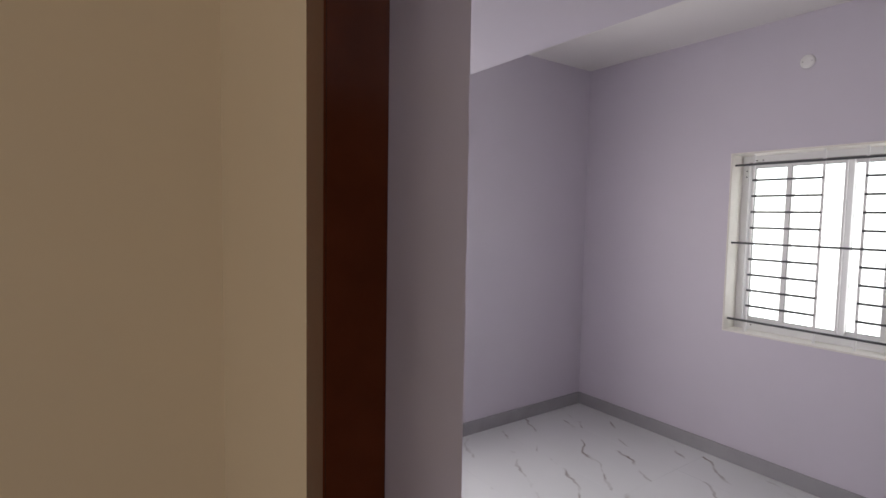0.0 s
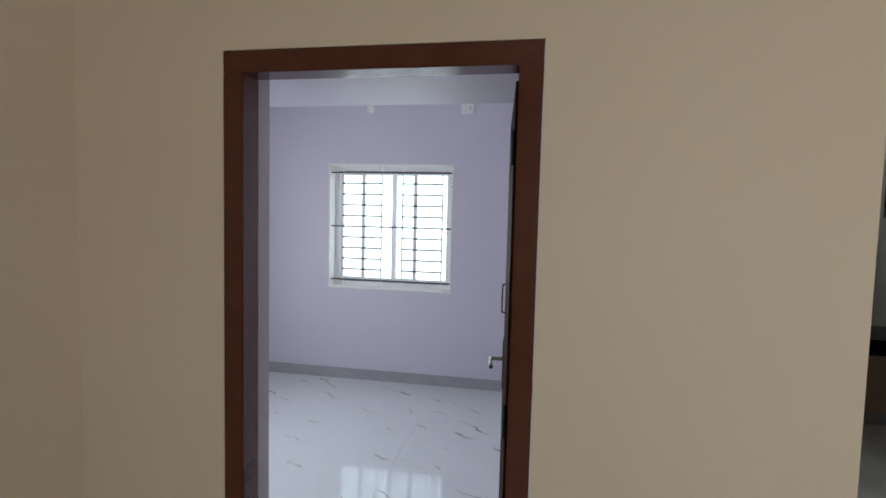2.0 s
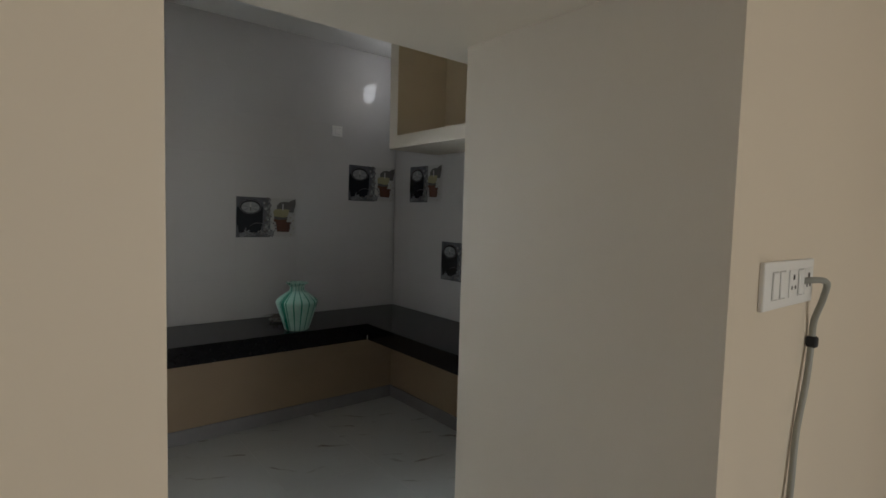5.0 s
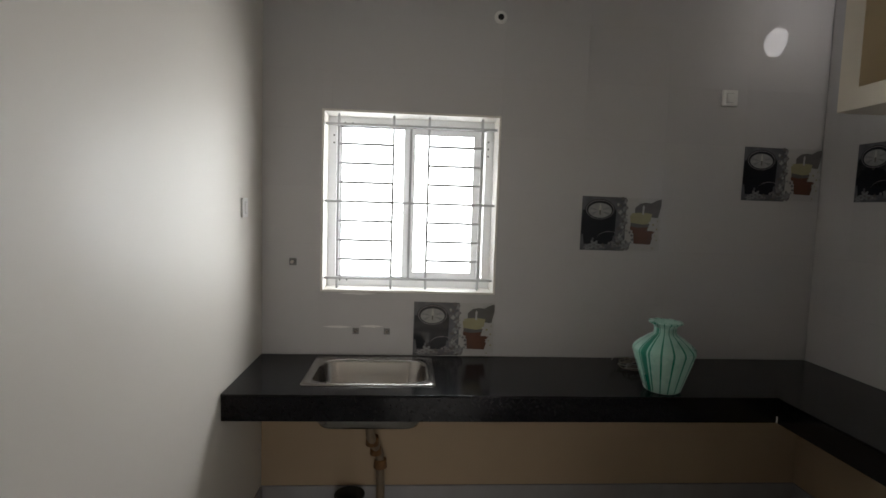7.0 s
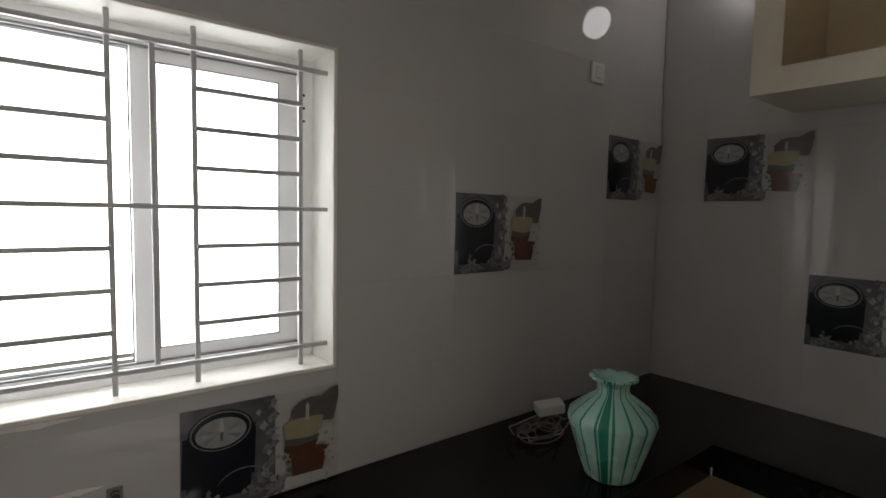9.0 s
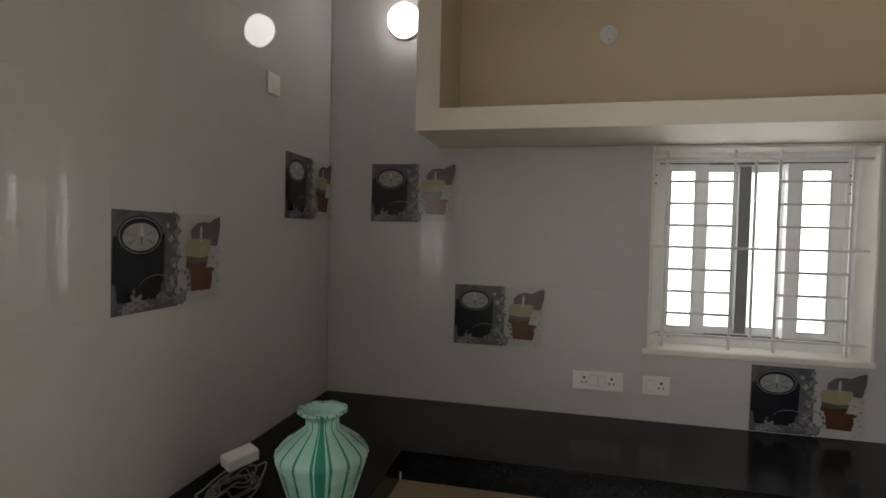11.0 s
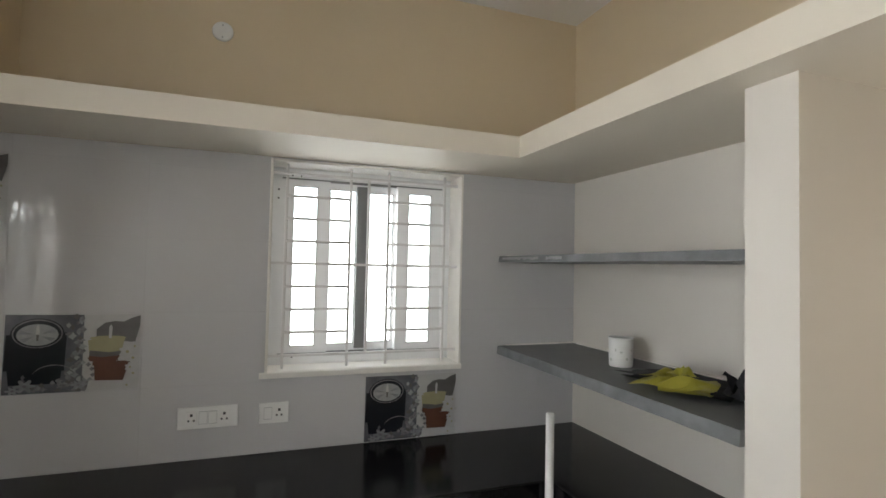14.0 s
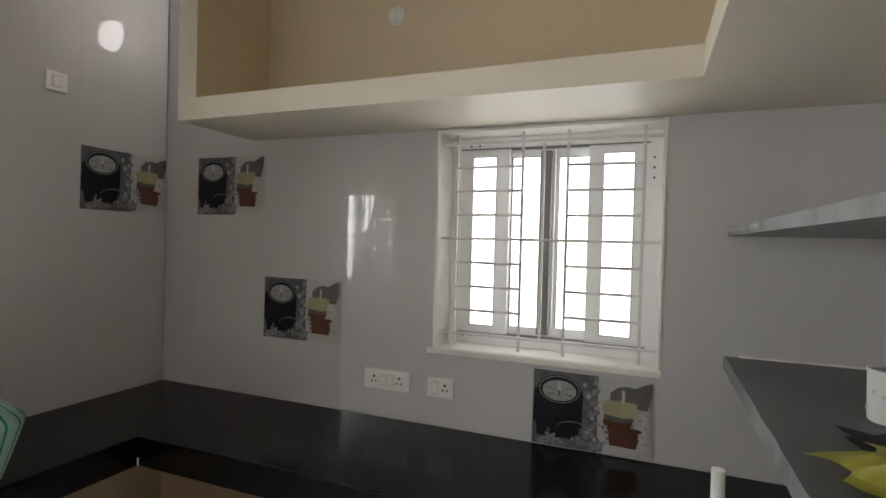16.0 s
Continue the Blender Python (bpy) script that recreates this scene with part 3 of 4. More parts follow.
for z, th, nm in ((1.701, 0.03, "upper"), (1.250, 0.04, "lower")):
    bm = bmesh.new()
    n = 40
    for k in range(n):
        a, b = 1.463 + (XB - 1.464) * k / n, 1.463 + (XB - 1.464) * (k + 1) / n
        e0, e1 = (0.004 * noise.noise((q * 9, z * 7, 0)) + (0.028 * (XB - q) / 1.4 if nm == "lower" else 0.0) for q in (a, b))
        v = [bm.verts.new(p) for p in ((a, YC + 0.001, z - th), (b, YC + 0.001, z - th), (b, 0.304 + e1, z - th), (a, 0.304 + e0, z - th), (a, YC + 0.001, z), (b, YC + 0.001, z), (b, 0.300 + e1, z), (a, 0.300 + e0, z))]
        for q in ((0, 3, 2, 1), (4, 5, 6, 7), (2, 3, 7, 6), (0, 1, 5, 4)) + (((0, 4, 7, 3),) if k == 0 else ()) + (((1, 2, 6, 5),) if k == n - 1 else ()):
            bm.faces.new([v[i] for i in q])
    bmesh.ops.remove_doubles(bm, verts=bm.verts, dist=0.0003)
    by_normal(bm, 1, 1, 1)
    shelf = tagged(obj("wall_shelf", bm, [STONE, STONE_EDGE]), "rough-edged grey stone shelf built into the wall", "shelf", "stone shelves")
    bm = bmesh.new()
    tube(bm, [(1.47 + 0.09 * k, YC + 0.003, z + 0.002 + 0.002 * noise.noise((k * 0.7, z, 1))) for k in range(16)], 0.005, 6)
    tube(bm, [(XB - 0.003, YC + 0.006 + 0.05 * k, z + 0.002 + 0.002 * noise.noise((k * 0.7, z, 2))) for k in range(9)], 0.005, 6)
    part("mortar_line", bm, REVEAL, shelf, "white mortar line along the wall")
    if nm == "upper":
        for x0, x1, k in ((2.46, 2.80, 0), (2.28, 2.40, 5)):
            bm = bmesh.new()
            n = 14
            top = [bm.verts.new((x0 + (x1 - x0) * i / n, 0.3105, z - 0.006 - 0.008 * abs(noise.noise((i * 0.8, k, 0))))) for i in range(n + 1)]
            low = [bm.verts.new((x0 + (x1 - x0) * i / n, 0.3115, z - 0.019 - 0.012 * noise.noise((i * 0.9, k, 4)))) for i in range(n + 1)]
            for i in range(n):
                bm.faces.new((top[i], top[i + 1], low[i + 1], low[i]))
            part("paint_smear", bm, CHALK, shelf, "smear of pale wall paint")


# ---- fittings ----
def plate_at(name, m, w, h, label, category, rockers):
    """A switch plate in local metres: x along the wall, z up, y = 0 on the wall, front towards -y."""
    t = empty(name, m, label, category)
    part("plate", bevelled(-w / 2, w / 2, -0.011, 0.0, -h / 2, h / 2, 0.003, 2), WPLAST, t)
    for kind, x, ww in rockers:
        if kind == "r":
            part("rocker", bevelled(x - ww / 2, x + ww / 2, -0.0145, -0.011, -h * 0.27, h * 0.27, 0.001, 1), WPLAST, t)
            bm = bmesh.new()
            box(bm, x - ww / 2 - 0.0015, x + ww / 2 + 0.0015, -0.0118, -0.0112, -h * 0.30, h * 0.30)
            part("gap", bm, SEAM, t)
        else:
            part("socket_face", bevelled(x - ww / 2, x + ww / 2, -0.0138, -0.011, -h * 0.30, h * 0.30, 0.001, 1), WPLAST, t)
            for dx, dz, s in ((0, 0.013, 0.005), (-0.010, -0.009, 0.0035), (0.010, -0.009, 0.0035)):
                bm = bmesh.new()
                box(bm, x + dx - s, x + dx + s, -0.0142, -0.0136, dz - s * 1.1, dz + s * 1.1)
                part("pin_hole", bm, BLACKP, t)
    return t


BZ = -90
plate_at("power_socket", pose(XB, 1.622, 1.003, 0, 0, BZ), 0.228, 0.088, "white double socket plate with switches on tiled wall", "socket", (("s", -0.062, 0.04), ("r", -0.018, 0.03), ("r", 0.018, 0.03), ("s", 0.062, 0.04)))
plate_at("power_socket", pose(XB, 1.365, 1.001, 0, 0, BZ), 0.120, 0.086, "white single socket plate on tiled wall", "socket", (("r", -0.024, 0.03), ("s", 0.022, 0.042)))
plate_at("wall_switch", pose(2.292, YA, 2.285), 0.088, 0.086, "small white switch plate high on tiled wall", "switch", (("r", 0, 0.04),))
plate_at("wall_switch", pose(XK0, 2.70, 1.612, 0, 0, 90), 0.075, 0.09, "small white switch plate on off-white wall", "switch", (("r", 0, 0.03),))
plate_at("wall_switch", pose(-1.073, 3.01, 2.665), 0.12, 0.09, "white socket plate high on lavender wall", "switch", (("r", -0.025, 0.03), ("s", 0.022, 0.04)))
plate_at("switch_board", pose(1.604, YH, 1.507), 0.29, 0.098, "white switch board with a cable plugged in", "switch board", (("r", -0.09, 0.03), ("r", -0.05, 0.03), ("s", 0.01, 0.045), ("r", 0.06, 0.03), ("s", 0.105, 0.045)))
bm = bmesh.new()
tube(bm, smooth_path([(1.71, YH - 0.014, 1.505), (1.74, YH - 0.06, 1.51), (1.78, YH - 0.05, 1.47), (1.80, YH - 0.03, 1.41), (1.80, YH - 0.028, 1.36), (1.775, YH - 0.03, 1.27), (1.745, YH - 0.026, 1.15), (1.715, YH - 0.03, 1.0), (1.68, YH - 0.025, 0.88), (1.645, YH - 0.028, 0.72), (1.635, YH - 0.026, 0.62), (1.605, YH - 0.03, 0.50), (1.59, YH - 0.03, 0.3), (1.56, YH - 0.04, 0.10), (1.55, YH - 0.12, 0.012), (1.60, YH - 0.35, 0.010)], 6), 0.0072, 8)
bm.transform(Matrix.Translation((-0.032, 0.016, 0)))
cord = tagged(obj("power_cable", bm, CABLE), "grey cable hanging from the switch board to the floor", "cable")
for p in ((1.768, YH - 0.013, 1.36), (1.605, YH - 0.012, 0.64)):
    bm = bevelled(p[0] - 0.0115, p[0] + 0.0115, p[1] - 0.011, p[1] + 0.011, p[2] - 0.013, p[2] + 0.013, 0.005, 2)
    part("tape_wrap", bm, CLOTH, cord, "dark tape round the cable")


def cover(m, r, label, mi=WPLAST, dot=0.0):
    t = empty("junction_cover", m, label, "cover plate")
    bm = bmesh.new()
    lathe(bm, [(r, 0.0), (r, 0.004), (r * 0.9, 0.008), (r * 0.3, 0.010)], 28)
    o = part("disc", bm, mi, t)
    for x in (-0.6, 0.6):
        bm = bmesh.new()
        if dot:
            cyl(bm, 0, 0, 0.0095, 0.012, dot, n=16)
            part("hole", bm, BLACKP, o)
            break
        cyl(bm, x * r, 0, 0.007, 0.0102, 0.004, n=10)
        part("screw", bm, SEAM, o)
    return t


cover(pose(XB, 1.62, 2.616, 0, -90, 0), 0.042, "round white cover plate on the tan loft wall")
cover(pose(-2.02, 3.01, 2.672, 90, 0, 0), 0.042, "round white cover plate on the lavender wall")
cover(pose(1.017, YA, 2.643, 90, 0, 0), 0.034, "round white plate with a dark cable hole", WPLAST, 0.016)


def outlet(x, z, s):
    t = empty("pipe_outlet", pose(x, YA, z), "capped water pipe outlet in the tiled wall", "pipe outlet", "water outlets")
    bm = bmesh.new()
    box(bm, -s, s, -0.002, 0.0, -s, s)
    part("cutout", bm, GREYSEAL, t)
    bm = bmesh.new()
    cyl(bm, 0, 0, 0.0, 0.02, s * 0.62, s * 0.55, 14)
    bm.transform(Matrix.Rotation(radians(90), 4, "X"))
    part("pipe_stub", bm, STEEL, t)


outlet(-0.043, 1.332, 0.019)
outlet(0.293, 0.963, 0.017)
outlet(0.46, 0.963, 0.017)

for xa, xb, z in ((0.12, 0.27, 0.985), (0.315, 0.44, 0.990), (0.20, 0.40, 1.168)):
    bm = bmesh.new()
    n = 18
    up = [bm.verts.new((xa + (xb - xa) * i / n, YA - 0.001, z + 0.006 * math.sin(math.pi * i / n) * (1 + noise.noise((i * 0.6, z, 0))) + 0.0005)) for i in range(n + 1)]
    dn = [bm.verts.new((xa + (xb - xa) * i / n, YA - 0.001, z - 0.006 * math.sin(math.pi * i / n) * (1 + noise.noise((i * 0.5, z, 5))) - 0.0005)) for i in range(n + 1)]
    for i in range(n):
        bm.faces.new((up[i], up[i + 1], dn[i + 1], dn[i]))
    part("cement_smear", bm, WHITEP, wall_a, "thin smear of white cement on the tiles")

lamp = empty("wall_lamp", pose(XB - 0.001, 2.60, 2.735, 0, -90, 0), "round white wall lamp, switched on, above the tiles", "lamp")
bm = bmesh.new()
lathe(bm, [(0.088, 0.0), (0.088, 0.02), (0.082, 0.024)], 36)
part("lamp_base", bm, WPLAST, lamp)
bm = bmesh.new()
lathe(bm, [(0.084, 0.022), (0.082, 0.05), (0.068, 0.066), (0.035, 0.075), (0.008, 0.077)], 36)
part("diffuser", bm, LAMP, lamp, "glowing white diffuser")

# ---- loose things ----
pot = empty("water_pot", pose(1.752, 2.495, CT + 0.001), "mint green plastic water pot with dark green stripes", "water pot")
bm = bmesh.new()
prof = [(0.072, 0.0), (0.080, 0.006), (0.098, 0.06), (0.117, 0.12), (0.131, 0.165), (0.137, 0.185), (0.134, 0.20), (0.112, 0.222), (0.075, 0.25), (0.054, 0.263), (0.049, 0.273), (0.049, 0.293), (0.058, 0.307), (0.074, 0.313), (0.074, 0.320), (0.060, 0.318), (0.044, 0.298), (0.043, 0.20), (0.04, 0.1)]
N = 192
rings = []
for r, z in prof:
    rr = []
    for i in range(N):
        a = 2 * math.pi * i / N
        k = r * (1 + (0.012 * math.cos(a * 16) if 0.006 < z < 0.25 else 0.0))
        rr.append(bm.verts.new((k * math.cos(a), k * math.sin(a), z)))
    rings.append(rr)
for k in range(11):
    for i in range(N):
        f = bm.faces.new((rings[k][i], rings[k][(i + 1) % N], rings[k + 1][(i + 1) % N], rings[k + 1][i]))
        f.smooth = True
        f.material_index = 1 if i % 96 in range(9, 16) or i % 12 in (6, 7) else 0
bm.faces.new(rings[0][::-1])
for r_ in rings[12:]:
    for v in r_:
        bm.verts.remove(v)
part("pot_body", bm, [GREEN, GREEN2], pot)
bm = bmesh.new()
lathe(bm, prof[11:], 96, 0, lambda i, k: 1 if k < 4 and (i % 48 in (5, 6, 7) or i % 6 == 3) else 0)
for v in bm.verts:
    if v.co.z > 0.30:
        k = math.cos(8 * math.atan2(v.co.y, v.co.x)) * (v.co.z - 0.30) / 0.02
        v.co = Vector((v.co.x * (1 + 0.018 * k), v.co.y * (1 + 0.018 * k), v.co.z + 0.001 * k))
part("rim", bm, [GREEN, GREEN2], pot, "flared mint plastic mouth rim")

coil = empty("wire_bundle", pose(1.79, 2.815, CT + 0.001), "untidy bundle of thin wires on the worktop", "wires")
rnd = random.Random(4)
for k in range(9):
    pts, a0, rad = [], rnd.uniform(0, 6), rnd.uniform(0.05, 0.105)
    for i in range(9):
        a = a0 + i * 0.62
        pts.append((rad * 1.35 * math.cos(a) + rnd.uniform(-0.02, 0.02), rad * 0.8 * math.sin(a) + rnd.uniform(-0.015, 0.015), 0.004 + 0.008 * k * rnd.uniform(0.3, 1)))
    bm = bmesh.new()
    tube(bm, smooth_path(pts, 4), 0.0028, 6)
    part("wire", bm, WIRE if k % 3 else CABLE, coil)
box_ob = tagged(obj("adapter_box", bevelled(-0.055, 0.055, -0.03, 0.03, 0, 0.04, 0.005, 2), WPLAST), "white plastic adapter lying on the wires", "adapter")
box_ob.matrix_world = pose(1.885, 2.86, CT + 0.055, 8, -6, -28)

bm = bmesh.new()
tube(bm, [(0, 0, 0), (0, 0, 0.5), (0, 0, 1.087)], 0.016, 16)
pipe = tagged(obj("pvc_pipe", bm, WPLAST), "white plastic pipe standing upright against the worktop", "pipe")
pipe.matrix_world = pose(2.231, 0.386, 0.001)

cup = empty("paper_cup", pose(2.245, 0.045, 1.251), "white plastic tub with a small grey print on the stone shelf", "cup")
bm = bmesh.new()
lathe(bm, [(0.044, 0), (0.047, 0.004), (0.049, 0.108), (0.051, 0.112), (0.051, 0.117), (0.046, 0.117), (0.045, 0.02)], 32)
part("cup_body", bm, WPLAST, cup)
# grey disc just below the rim makes the tub's mouth darker
bm = bmesh.new()
cyl(bm, 0, 0, 0.095, 0.1125, 0.0452, n=32)
part("inner_disc", bm, SEAM, cup, "grey disc inside the mouth of the tub")
rq = random.Random(2)
for k in range(11):
    bm = bmesh.new()
    w, h, z = rq.uniform(0.003, 0.008), rq.uniform(0.003, 0.007), rq.uniform(0.025, 0.085)
    bmesh.ops.create_circle(bm, cap_ends=True, segments=8, radius=1.0)
    bm.transform(Matrix.Rotation(radians(k * 26), 4, "Z") @ Matrix.Translation((0, 0.0497, z)) @ Matrix.Rotation(radians(90), 4, "X") @ Matrix.Diagonal((w, h, 1, 1)))
    part("print_mark", bm, FAINT, cup)


def sheet(nx, ny, sx, sy, h, seed):
    """A crumpled folded sheet with two layers."""
    bm = bmesh.new()
    for lay in range(2):
        g = []
        for j in range(ny + 1):
            row = []
            for i in range(nx + 1):
                u, v = i / nx - 0.5, j / ny - 0.5
                z = 0.004 + lay * 0.014 + h * abs(noise.noise((u * 3.1 + seed, v * 2.6, lay * 3))) + 0.12 * h * abs(noise.noise((u * 7 + seed, v * 9, lay)))
                e = 0.12 * noise.noise((v * 5, seed, u * 2 + lay))
                row.append(bm.verts.new((sx * (u * (1 + e) + 0.06 * lay * v), sy * (v * (1 + e)), z * (1 - 0.5 * max(abs(u), abs(v))))))
            g.append(row)
        for j in range(ny):
            for i in range(nx):
                bm.faces.new((g[j][i], g[j][i + 1], g[j + 1][i + 1], g[j + 1][i]))
    return bm


def flap(bm, w, d, m, seed, lift):
    """One stiff fold of plastic film, creased along a few straight lines."""
    rf = random.Random(seed)
    lines = [(rf.uniform(0, math.pi), rf.uniform(-0.3, 0.3), rf.uniform(0.10, 0.26)) for _ in range(5)]
    g = []
    for j in range(11):
        row = []
        for i in range(15):
            u, v = i / 14 - 0.5, j / 10 - 0.5
            z = 0.0
            for a, o, k in lines:
                z += k * max(0.0, 0.22 - abs(u * math.cos(a) + v * math.sin(a) - o))
            z = lift * z * 4.0 * (1.0 - 1.2 * max(abs(u), abs(v))) + 0.004
            edge = 1 + 0.10 * math.sin(7 * u + seed) * math.cos(5 * v)
            row.append(bm.verts.new(m @ Vector((w * u * edge, d * v * (1 + 0.12 * math.sin(9 * u + seed)), z))))
        g.append(row)
    for j in range(10):
        for i in range(14):
            bm.faces.new((g[j][i], g[j][i + 1], g[j + 1][i + 1], g[j + 1][i]))


bm = bmesh.new()
flap(bm, 0.25, 0.17, pose(0.0, 0.02, 0.002, 0, 0, 14), 3, 0.09)
flap(bm, 0.20, 0.13, pose(0.055, -0.03, 0.012, 5, 4, -12), 8, 0.10)
flap(bm, 0.17, 0.12, pose(-0.05, 0.035, 0.016, -6, 5, 32), 12, 0.085)
flap(bm, 0.12, 0.08, pose(0.02, -0.02, 0.030, 6, 6, -38), 21, 0.09)
bmesh.ops.solidify(bm, geom=bm.faces[:], thickness=0.0012)
bag = tagged(obj("plastic_bag", bm, YELLOW), "crumpled yellow plastic bag folded over on the stone shelf", "bag")
bag.matrix_world = pose(1.83, 0.145, 1.260, 0, 0, 8)
cl = tagged(obj("cloth", sheet(16, 10, 0.42, 0.24, 0.022, 7.0), CLOTH), "crumpled black cloth on the stone shelf", "cloth")
cl.matrix_world = pose(1.88, 0.05, 1.251, 0, 0, 5)
bag2 = tagged(obj("dark_bag", sheet(12, 10, 0.17, 0.18, 0.17, 11.0), CLOTH), "crumpled dark bag on the stone shelf by the wall end", "bag")
bag2.matrix_world = pose(1.60, 0.03, 1.251, 0, 0, -10)

# ---- tiles: pieces last ----
TW, TH, T0 = 0.45, 0.30, 0.833
GAP = 0.00012


def cut(rects, h):
    out = []
    for a0, a1, z0, z1 in rects:
        if a1 <= h[0] or a0 >= h[1] or z1 <= h[2] or z0 >= h[3]:
            out.append((a0, a1, z0, z1))
            continue
        if a0 < h[0]:
            out.append((a0, h[0], z0, z1))
        if a1 > h[1]:
            out.append((h[1], a1, z0, z1))
        m0, m1 = max(a0, h[0]), min(a1, h[1])
        if z0 < h[2]:
            out.append((m0, m1, z0, h[2]))
        if z1 > h[3]:
            out.append((m0, m1, h[3], z1))
    return [r for r in out if r[1] - r[0] > 0.003 and r[3] - r[2] > 0.003]


shared = {}


def tile_mesh(w, h):
    key = (round(w, 3), round(h, 3))
    if key not in shared:
        bm = bmesh.new()
        c = 0.00015
        outer = [(GAP, GAP), (w - GAP, GAP), (w - GAP, h - GAP), (GAP, h - GAP)]
        inner = [(GAP + c, GAP + c), (w - GAP - c, GAP + c), (w - GAP - c, h - GAP - c), (GAP + c, h - GAP - c)]
        a = [bm.verts.new((x, 0.009, z)) for x, z in outer]
        b = [bm.verts.new((x, c, z)) for x, z in outer]
        d = [bm.verts.new((x, 0, z)) for x, z in inner]
        for i in range(4):
            j = (i + 1) % 4
            bm.faces.new((a[i], a[j], b[j], b[i]))
            bm.faces.new((b[i], b[j], d[j], d[i]))
        bm.faces.new(d)
        bmesh.ops.recalc_face_normals(bm, faces=bm.faces)
        me = bpy.data.meshes.new("tile")
        bm.to_mesh(me)
        bm.free()
        me.materials.append(TILE)
        shared[key] = me
    return shared[key]


def picture_mesh():
    """A printed tile: candle holder, crystal string, stone, candle in a pot and white flowers, in thin layers."""
    bm = bmesh.new()
    layer = [0]

    def poly(pts, mi):
        layer[0] += 1
        y = -0.00012 * layer[0]
        f = bm.faces.new([bm.verts.new((x * TW, y, z * TH)) for x, z in pts])
        f.material_index = mi
        f.normal_update()
        if f.normal.y > 0:
            f.normal_flip()

    def oval(cx, cz, rx, rz, mi, n=22, wob=0.0, k=5):
        poly([(cx + rx * (1 + wob * math.cos(k * 2 * math.pi * i / n)) * math.cos(2 * math.pi * i / n), cz + rz * (1 + wob * math.cos(k * 2 * math.pi * i / n)) * math.sin(2 * math.pi * i / n)) for i in range(n)], mi)

    box(bm, GAP, TW - GAP, 0.0, 0.009, GAP, TH - GAP, 0)
    poly([(0.005, 0.006), (0.56, 0.006), (0.60, 0.98), (0.01, 0.99)], 1)
    poly([(0.56, 0.10), (0.985, 0.10), (0.985, 0.985), (0.56, 0.98)], 8)
    poly([(0.01, 0.30), (0.43, 0.28), (0.44, 0.76), (0.02, 0.74)], 2)
    poly([(0.05, 0.12), (0.40, 0.12), (0.43, 0.50), (0.02, 0.50)], 2)
    oval(0.235, 0.745, 0.188, 0.195, 2, 28)
    oval(0.235, 0.75, 0.176, 0.178, 3, 28)
    oval(0.235, 0.748, 0.166, 0.166, 2, 28)
    oval(0.235, 0.735, 0.146, 0.135, 4, 28)
    for q in (25, 160, 215, 325):
        c, d = math.cos(radians(q)), math.sin(radians(q))
        poly([(0.235 + 0.03 * c, 0.735 + 0.03 * d), (0.235 + 0.13 * c - 0.03 * d, 0.735 + 0.115 * d + 0.03 * c), (0.235 + 0.13 * c + 0.02 * d, 0.735 + 0.115 * d - 0.02 * c)], 10)
    poly([(0.222, 0.74), (0.250, 0.74), (0.246, 0.83), (0.236, 0.87), (0.226, 0.83)], 7)
    poly([(0.228, 0.66), (0.242, 0.66), (0.244, 0.74), (0.228, 0.74)], 6)
    for k in range(9):
        q0, q1 = radians(160 - 15 * k), radians(160 - 15 * (k + 1))
        poly([(0.36 + 0.16 * math.cos(q), 0.19 + v * math.sin(q)) for q, v in ((q0, 0.16), (q1, 0.16), (q1, 0.172), (q0, 0.172))], 3)
    r = random.Random(3)
    for i in range(34):
        t = i / 33
        oval(0.50 + r.uniform(-0.05, 0.06), 0.06 + 0.9 * t, r.uniform(0.012, 0.032), r.uniform(0.02, 0.045), (3, 10, 3, 6, 4)[i % 5], 9, 0.25, 4)
    for i in range(30):
        oval(r.uniform(0.12, 0.62), 0.04 + r.uniform(0, 0.20) * (0.4 + 0.6 * r.random()), r.uniform(0.012, 0.035), r.uniform(0.018, 0.04), (3, 1, 6, 3)[i % 4], 9, 0.3, 4)
    for i in range(14):
        q = math.pi * i / 13
        oval(0.56 + 0.085 * math.cos(q * 2), 0.22 + 0.16 * math.sin(q * 2), 0.018, 0.026, 4 if i % 3 == 0 else 3, 8, 0.2, 4)
    for cx, cz, sz in ((0.17, 0.11, 0.06), (0.09, 0.06, 0.04), (0.60, 0.13, 0.045), (0.54, 0.10, 0.04)):
        oval(cx, cz, sz, sz * 1.1, 10, 40, 0.35, 6)
        oval(cx, cz, sz * 0.3, sz * 0.3, 3, 10)
    poly([(0.66, 0.68), (0.66, 0.80), (0.72, 0.88), (0.79, 0.90), (0.86, 0.89), (0.92, 0.94), (0.985, 0.97), (0.985, 0.84), (0.95, 0.62)], 6)
    poly([(0.62, 0.40), (0.80, 0.38), (0.84, 0.44), (0.875, 0.68), (0.74, 0.70), (0.60, 0.66)], 4 + 1)
    poly([(0.61, 0.40), (0.80, 0.385), (0.835, 0.44), (0.85, 0.515), (0.76, 0.50), (0.615, 0.53)], 6)
    poly([(0.62, 0.39), (0.81, 0.38), (0.84, 0.455), (0.70, 0.44), (0.61, 0.465)], 9)
    oval(0.745, 0.685, 0.135, 0.028, 5)
    poly([(0.752, 0.68), (0.772, 0.68), (0.778, 0.82), (0.765, 0.86), (0.752, 0.82)], 7)
    poly([(0.60, 0.02), (0.985, 0.02), (0.985, 0.14), (0.62, 0.15)], 8)
    poly([(0.66, 0.145), (0.87, 0.135), (0.90, 0.30), (0.91, 0.36), (0.65, 0.37)], 9)
    poly([(0.64, 0.335), (0.925, 0.325), (0.925, 0.385), (0.64, 0.39)], 9)
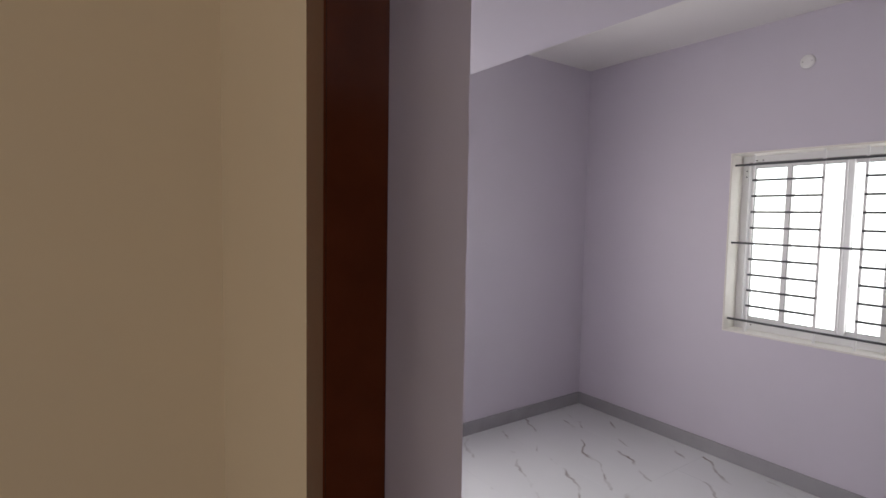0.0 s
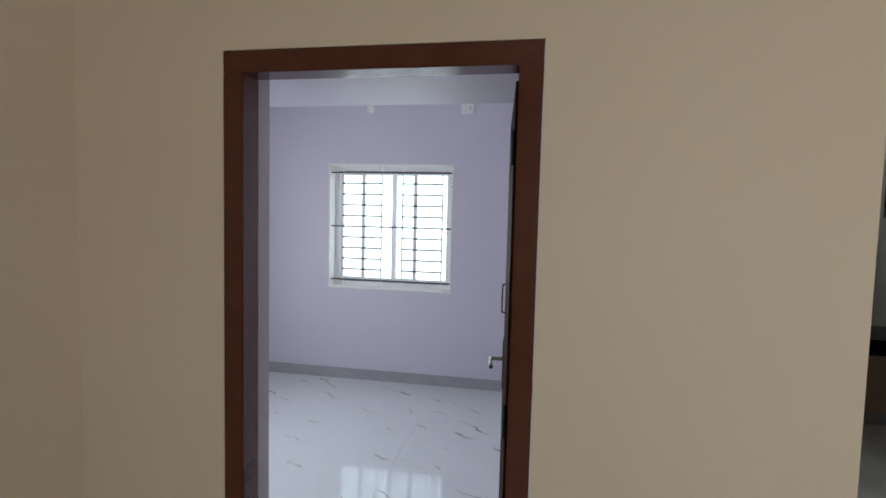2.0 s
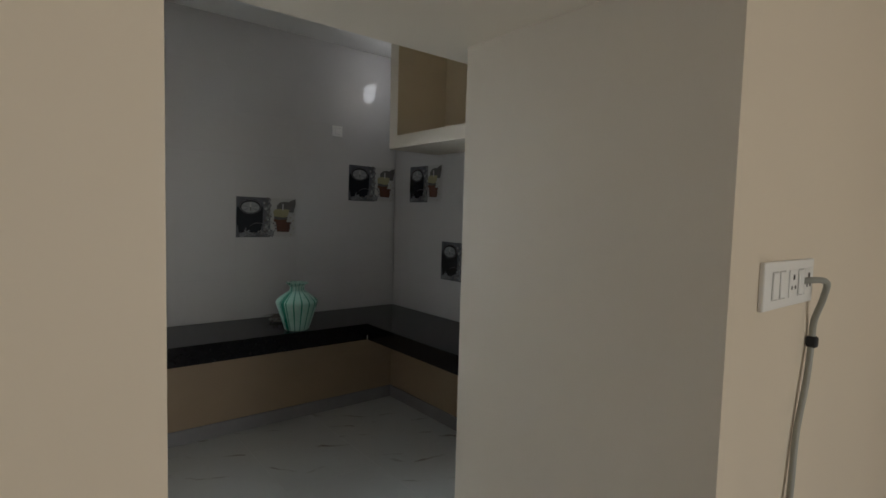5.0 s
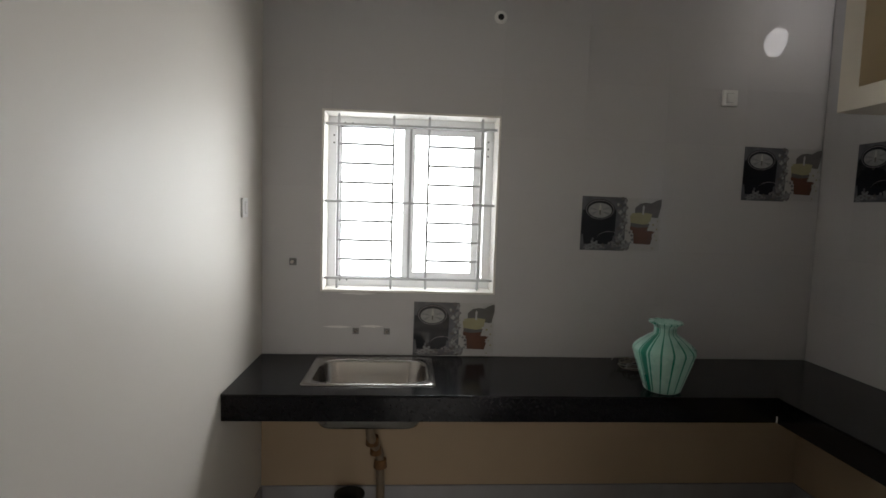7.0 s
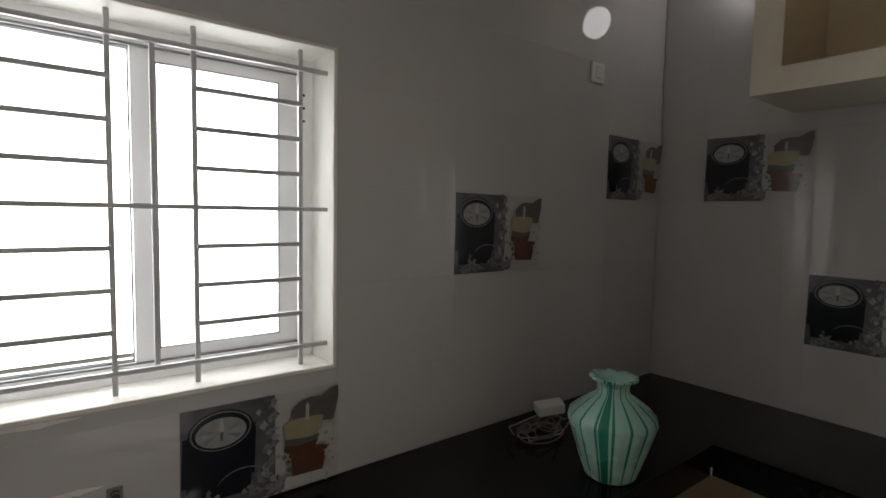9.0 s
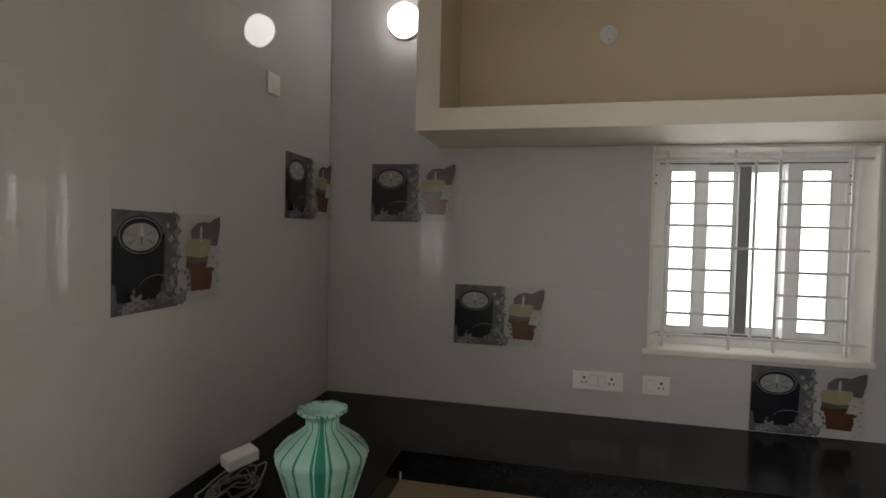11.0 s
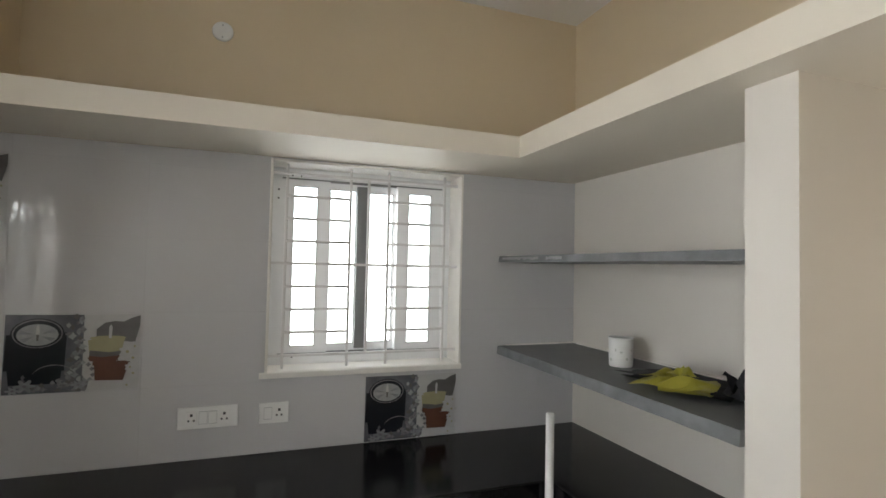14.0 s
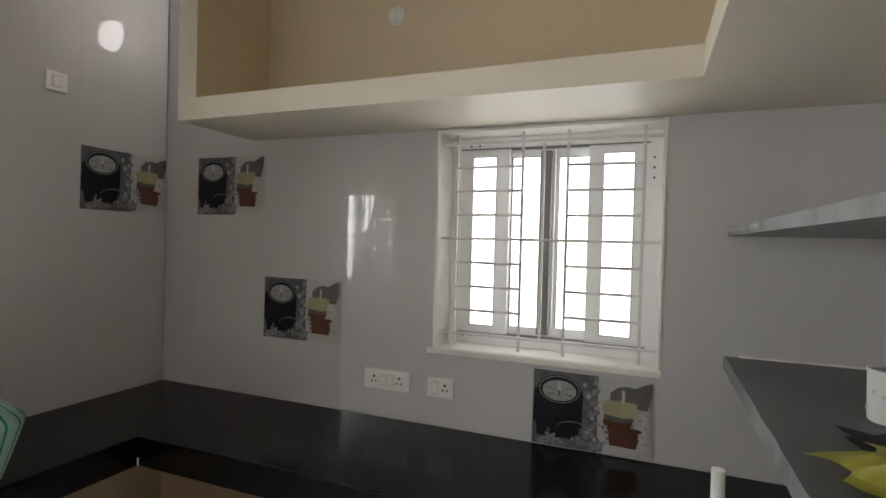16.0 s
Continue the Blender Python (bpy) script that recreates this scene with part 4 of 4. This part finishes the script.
    poly([(0.62, 0.395), (0.83, 0.39), (0.82, 0.43), (0.60, 0.44)], 9)
    for cx, cz, s in ((0.895, 0.50, 0.056), (0.94, 0.42, 0.048), (0.95, 0.57, 0.036), (0.945, 0.22, 0.042), (0.92, 0.30, 0.036), (0.90, 0.07, 0.036)):
        oval(cx, cz, s, s * 1.5, 7, 36, 0.2, 7)
        oval(cx, cz, s * 0.25, s * 0.36, 5, 10)
    me = bpy.data.meshes.new("picture_tile")
    bm.to_mesh(me)
    bm.free()
    for m in (TILE, P_TEAL, P_DARK, P_GREY, P_WAX, P_CANDLE, P_STONE, P_FLOWER, P_WOOD, P_POT, P_MIST):
        me.materials.append(m)
    return me


PIC = picture_mesh()


def clad(parent, m, cols, a_min, a_max, zones, hole, pics):
    """Tiles in local metres: x along the wall, y inwards to the wall; zones give the top for a stretch of x."""
    for ci, c in enumerate(cols):
        for r in range(8):
            if (ci, r) in pics:
                ob = new("picture_tile", PIC)
                ob.parent = parent
                ob.matrix_basis = m @ pose(c, 0, T0 + r * TH)
                tagged(ob, "tile printed with candles, pot, stone and flowers")
                continue
            rects = []
            for z_a, z_b, top in zones:
                a0, a1 = max(c, a_min, z_a), min(c + TW, a_max, z_b)
                z0, z1 = T0 + r * TH, min(T0 + (r + 1) * TH, top)
                if a1 - a0 > 0.012 and z1 - z0 > 0.012:
                    rects.append((a0, a1, z0, z1))
            for a0, a1, z0, z1 in cut(rects, hole):
                ob = new("tile", tile_mesh(a1 - a0, z1 - z0))
                ob.parent = parent
                ob.matrix_basis = m @ pose(a0, 0, z0)


clad(wall_a, pose(0, YA, 0), [-0.30 + TW * k for k in range(8)], XK0 + 0.001, XB - 0.001, ((-9, 9, CEIL - 0.002),), W_SINK, {(2, 0), (4, 2), (6, 3)})
MB = pose(XB, 0, 0, 0, 0, -90)
clad(wall_b, MB, [-2.772 - TW + TW * k for k in range(8)], -YA + 0.001, -YC - 0.001,
     ((-9, -2.416, CEIL - 0.002), (-2.416, 9, LOFT_Z - 0.001)), (-W_SIDE[1], -W_SIDE[0], W_SIDE[2], W_SIDE[3]), {(1, 3), (2, 1), (5, 0)})


def paving(name, x0, x1, y0, y1, w, d):
    nx, ny = math.ceil((x1 - x0) / w), math.ceil((y1 - y0) / d)
    for i in range(nx):
        for j in range(ny):
            a0, a1, b0, b1 = x0 + i * w, min(x0 + (i + 1) * w, x1), y0 + j * d, min(y0 + (j + 1) * d, y1)
            if a1 - a0 < 0.02 or b1 - b0 < 0.02:
                continue
            key = ("f", round(a1 - a0, 3), round(b1 - b0, 3))
            if key not in shared:
                bm = bmesh.new()
                box(bm, 0.0004, a1 - a0 - 0.0004, 0.0004, b1 - b0 - 0.0004, -0.0085, 0)
                bmesh.ops.recalc_face_normals(bm, faces=bm.faces)
                me = bpy.data.meshes.new("floor_tile")
                bm.to_mesh(me)
                bm.free()
                me.materials.append(MARBLE)
                shared[key] = me
            ob = new("floor_tile", shared[key])
            ob.parent = floor
            ob.matrix_basis = pose(a0, b0, FLOOR)


paving("bedroom", XW, -0.32, YH, 3.01, 1.2, 0.6)
paving("kitchen", -0.32, XB, YH, YA, 0.6, 0.6)
paving("hall", -1.84, 4.2, -4.5, YH, 1.2, 1.2)
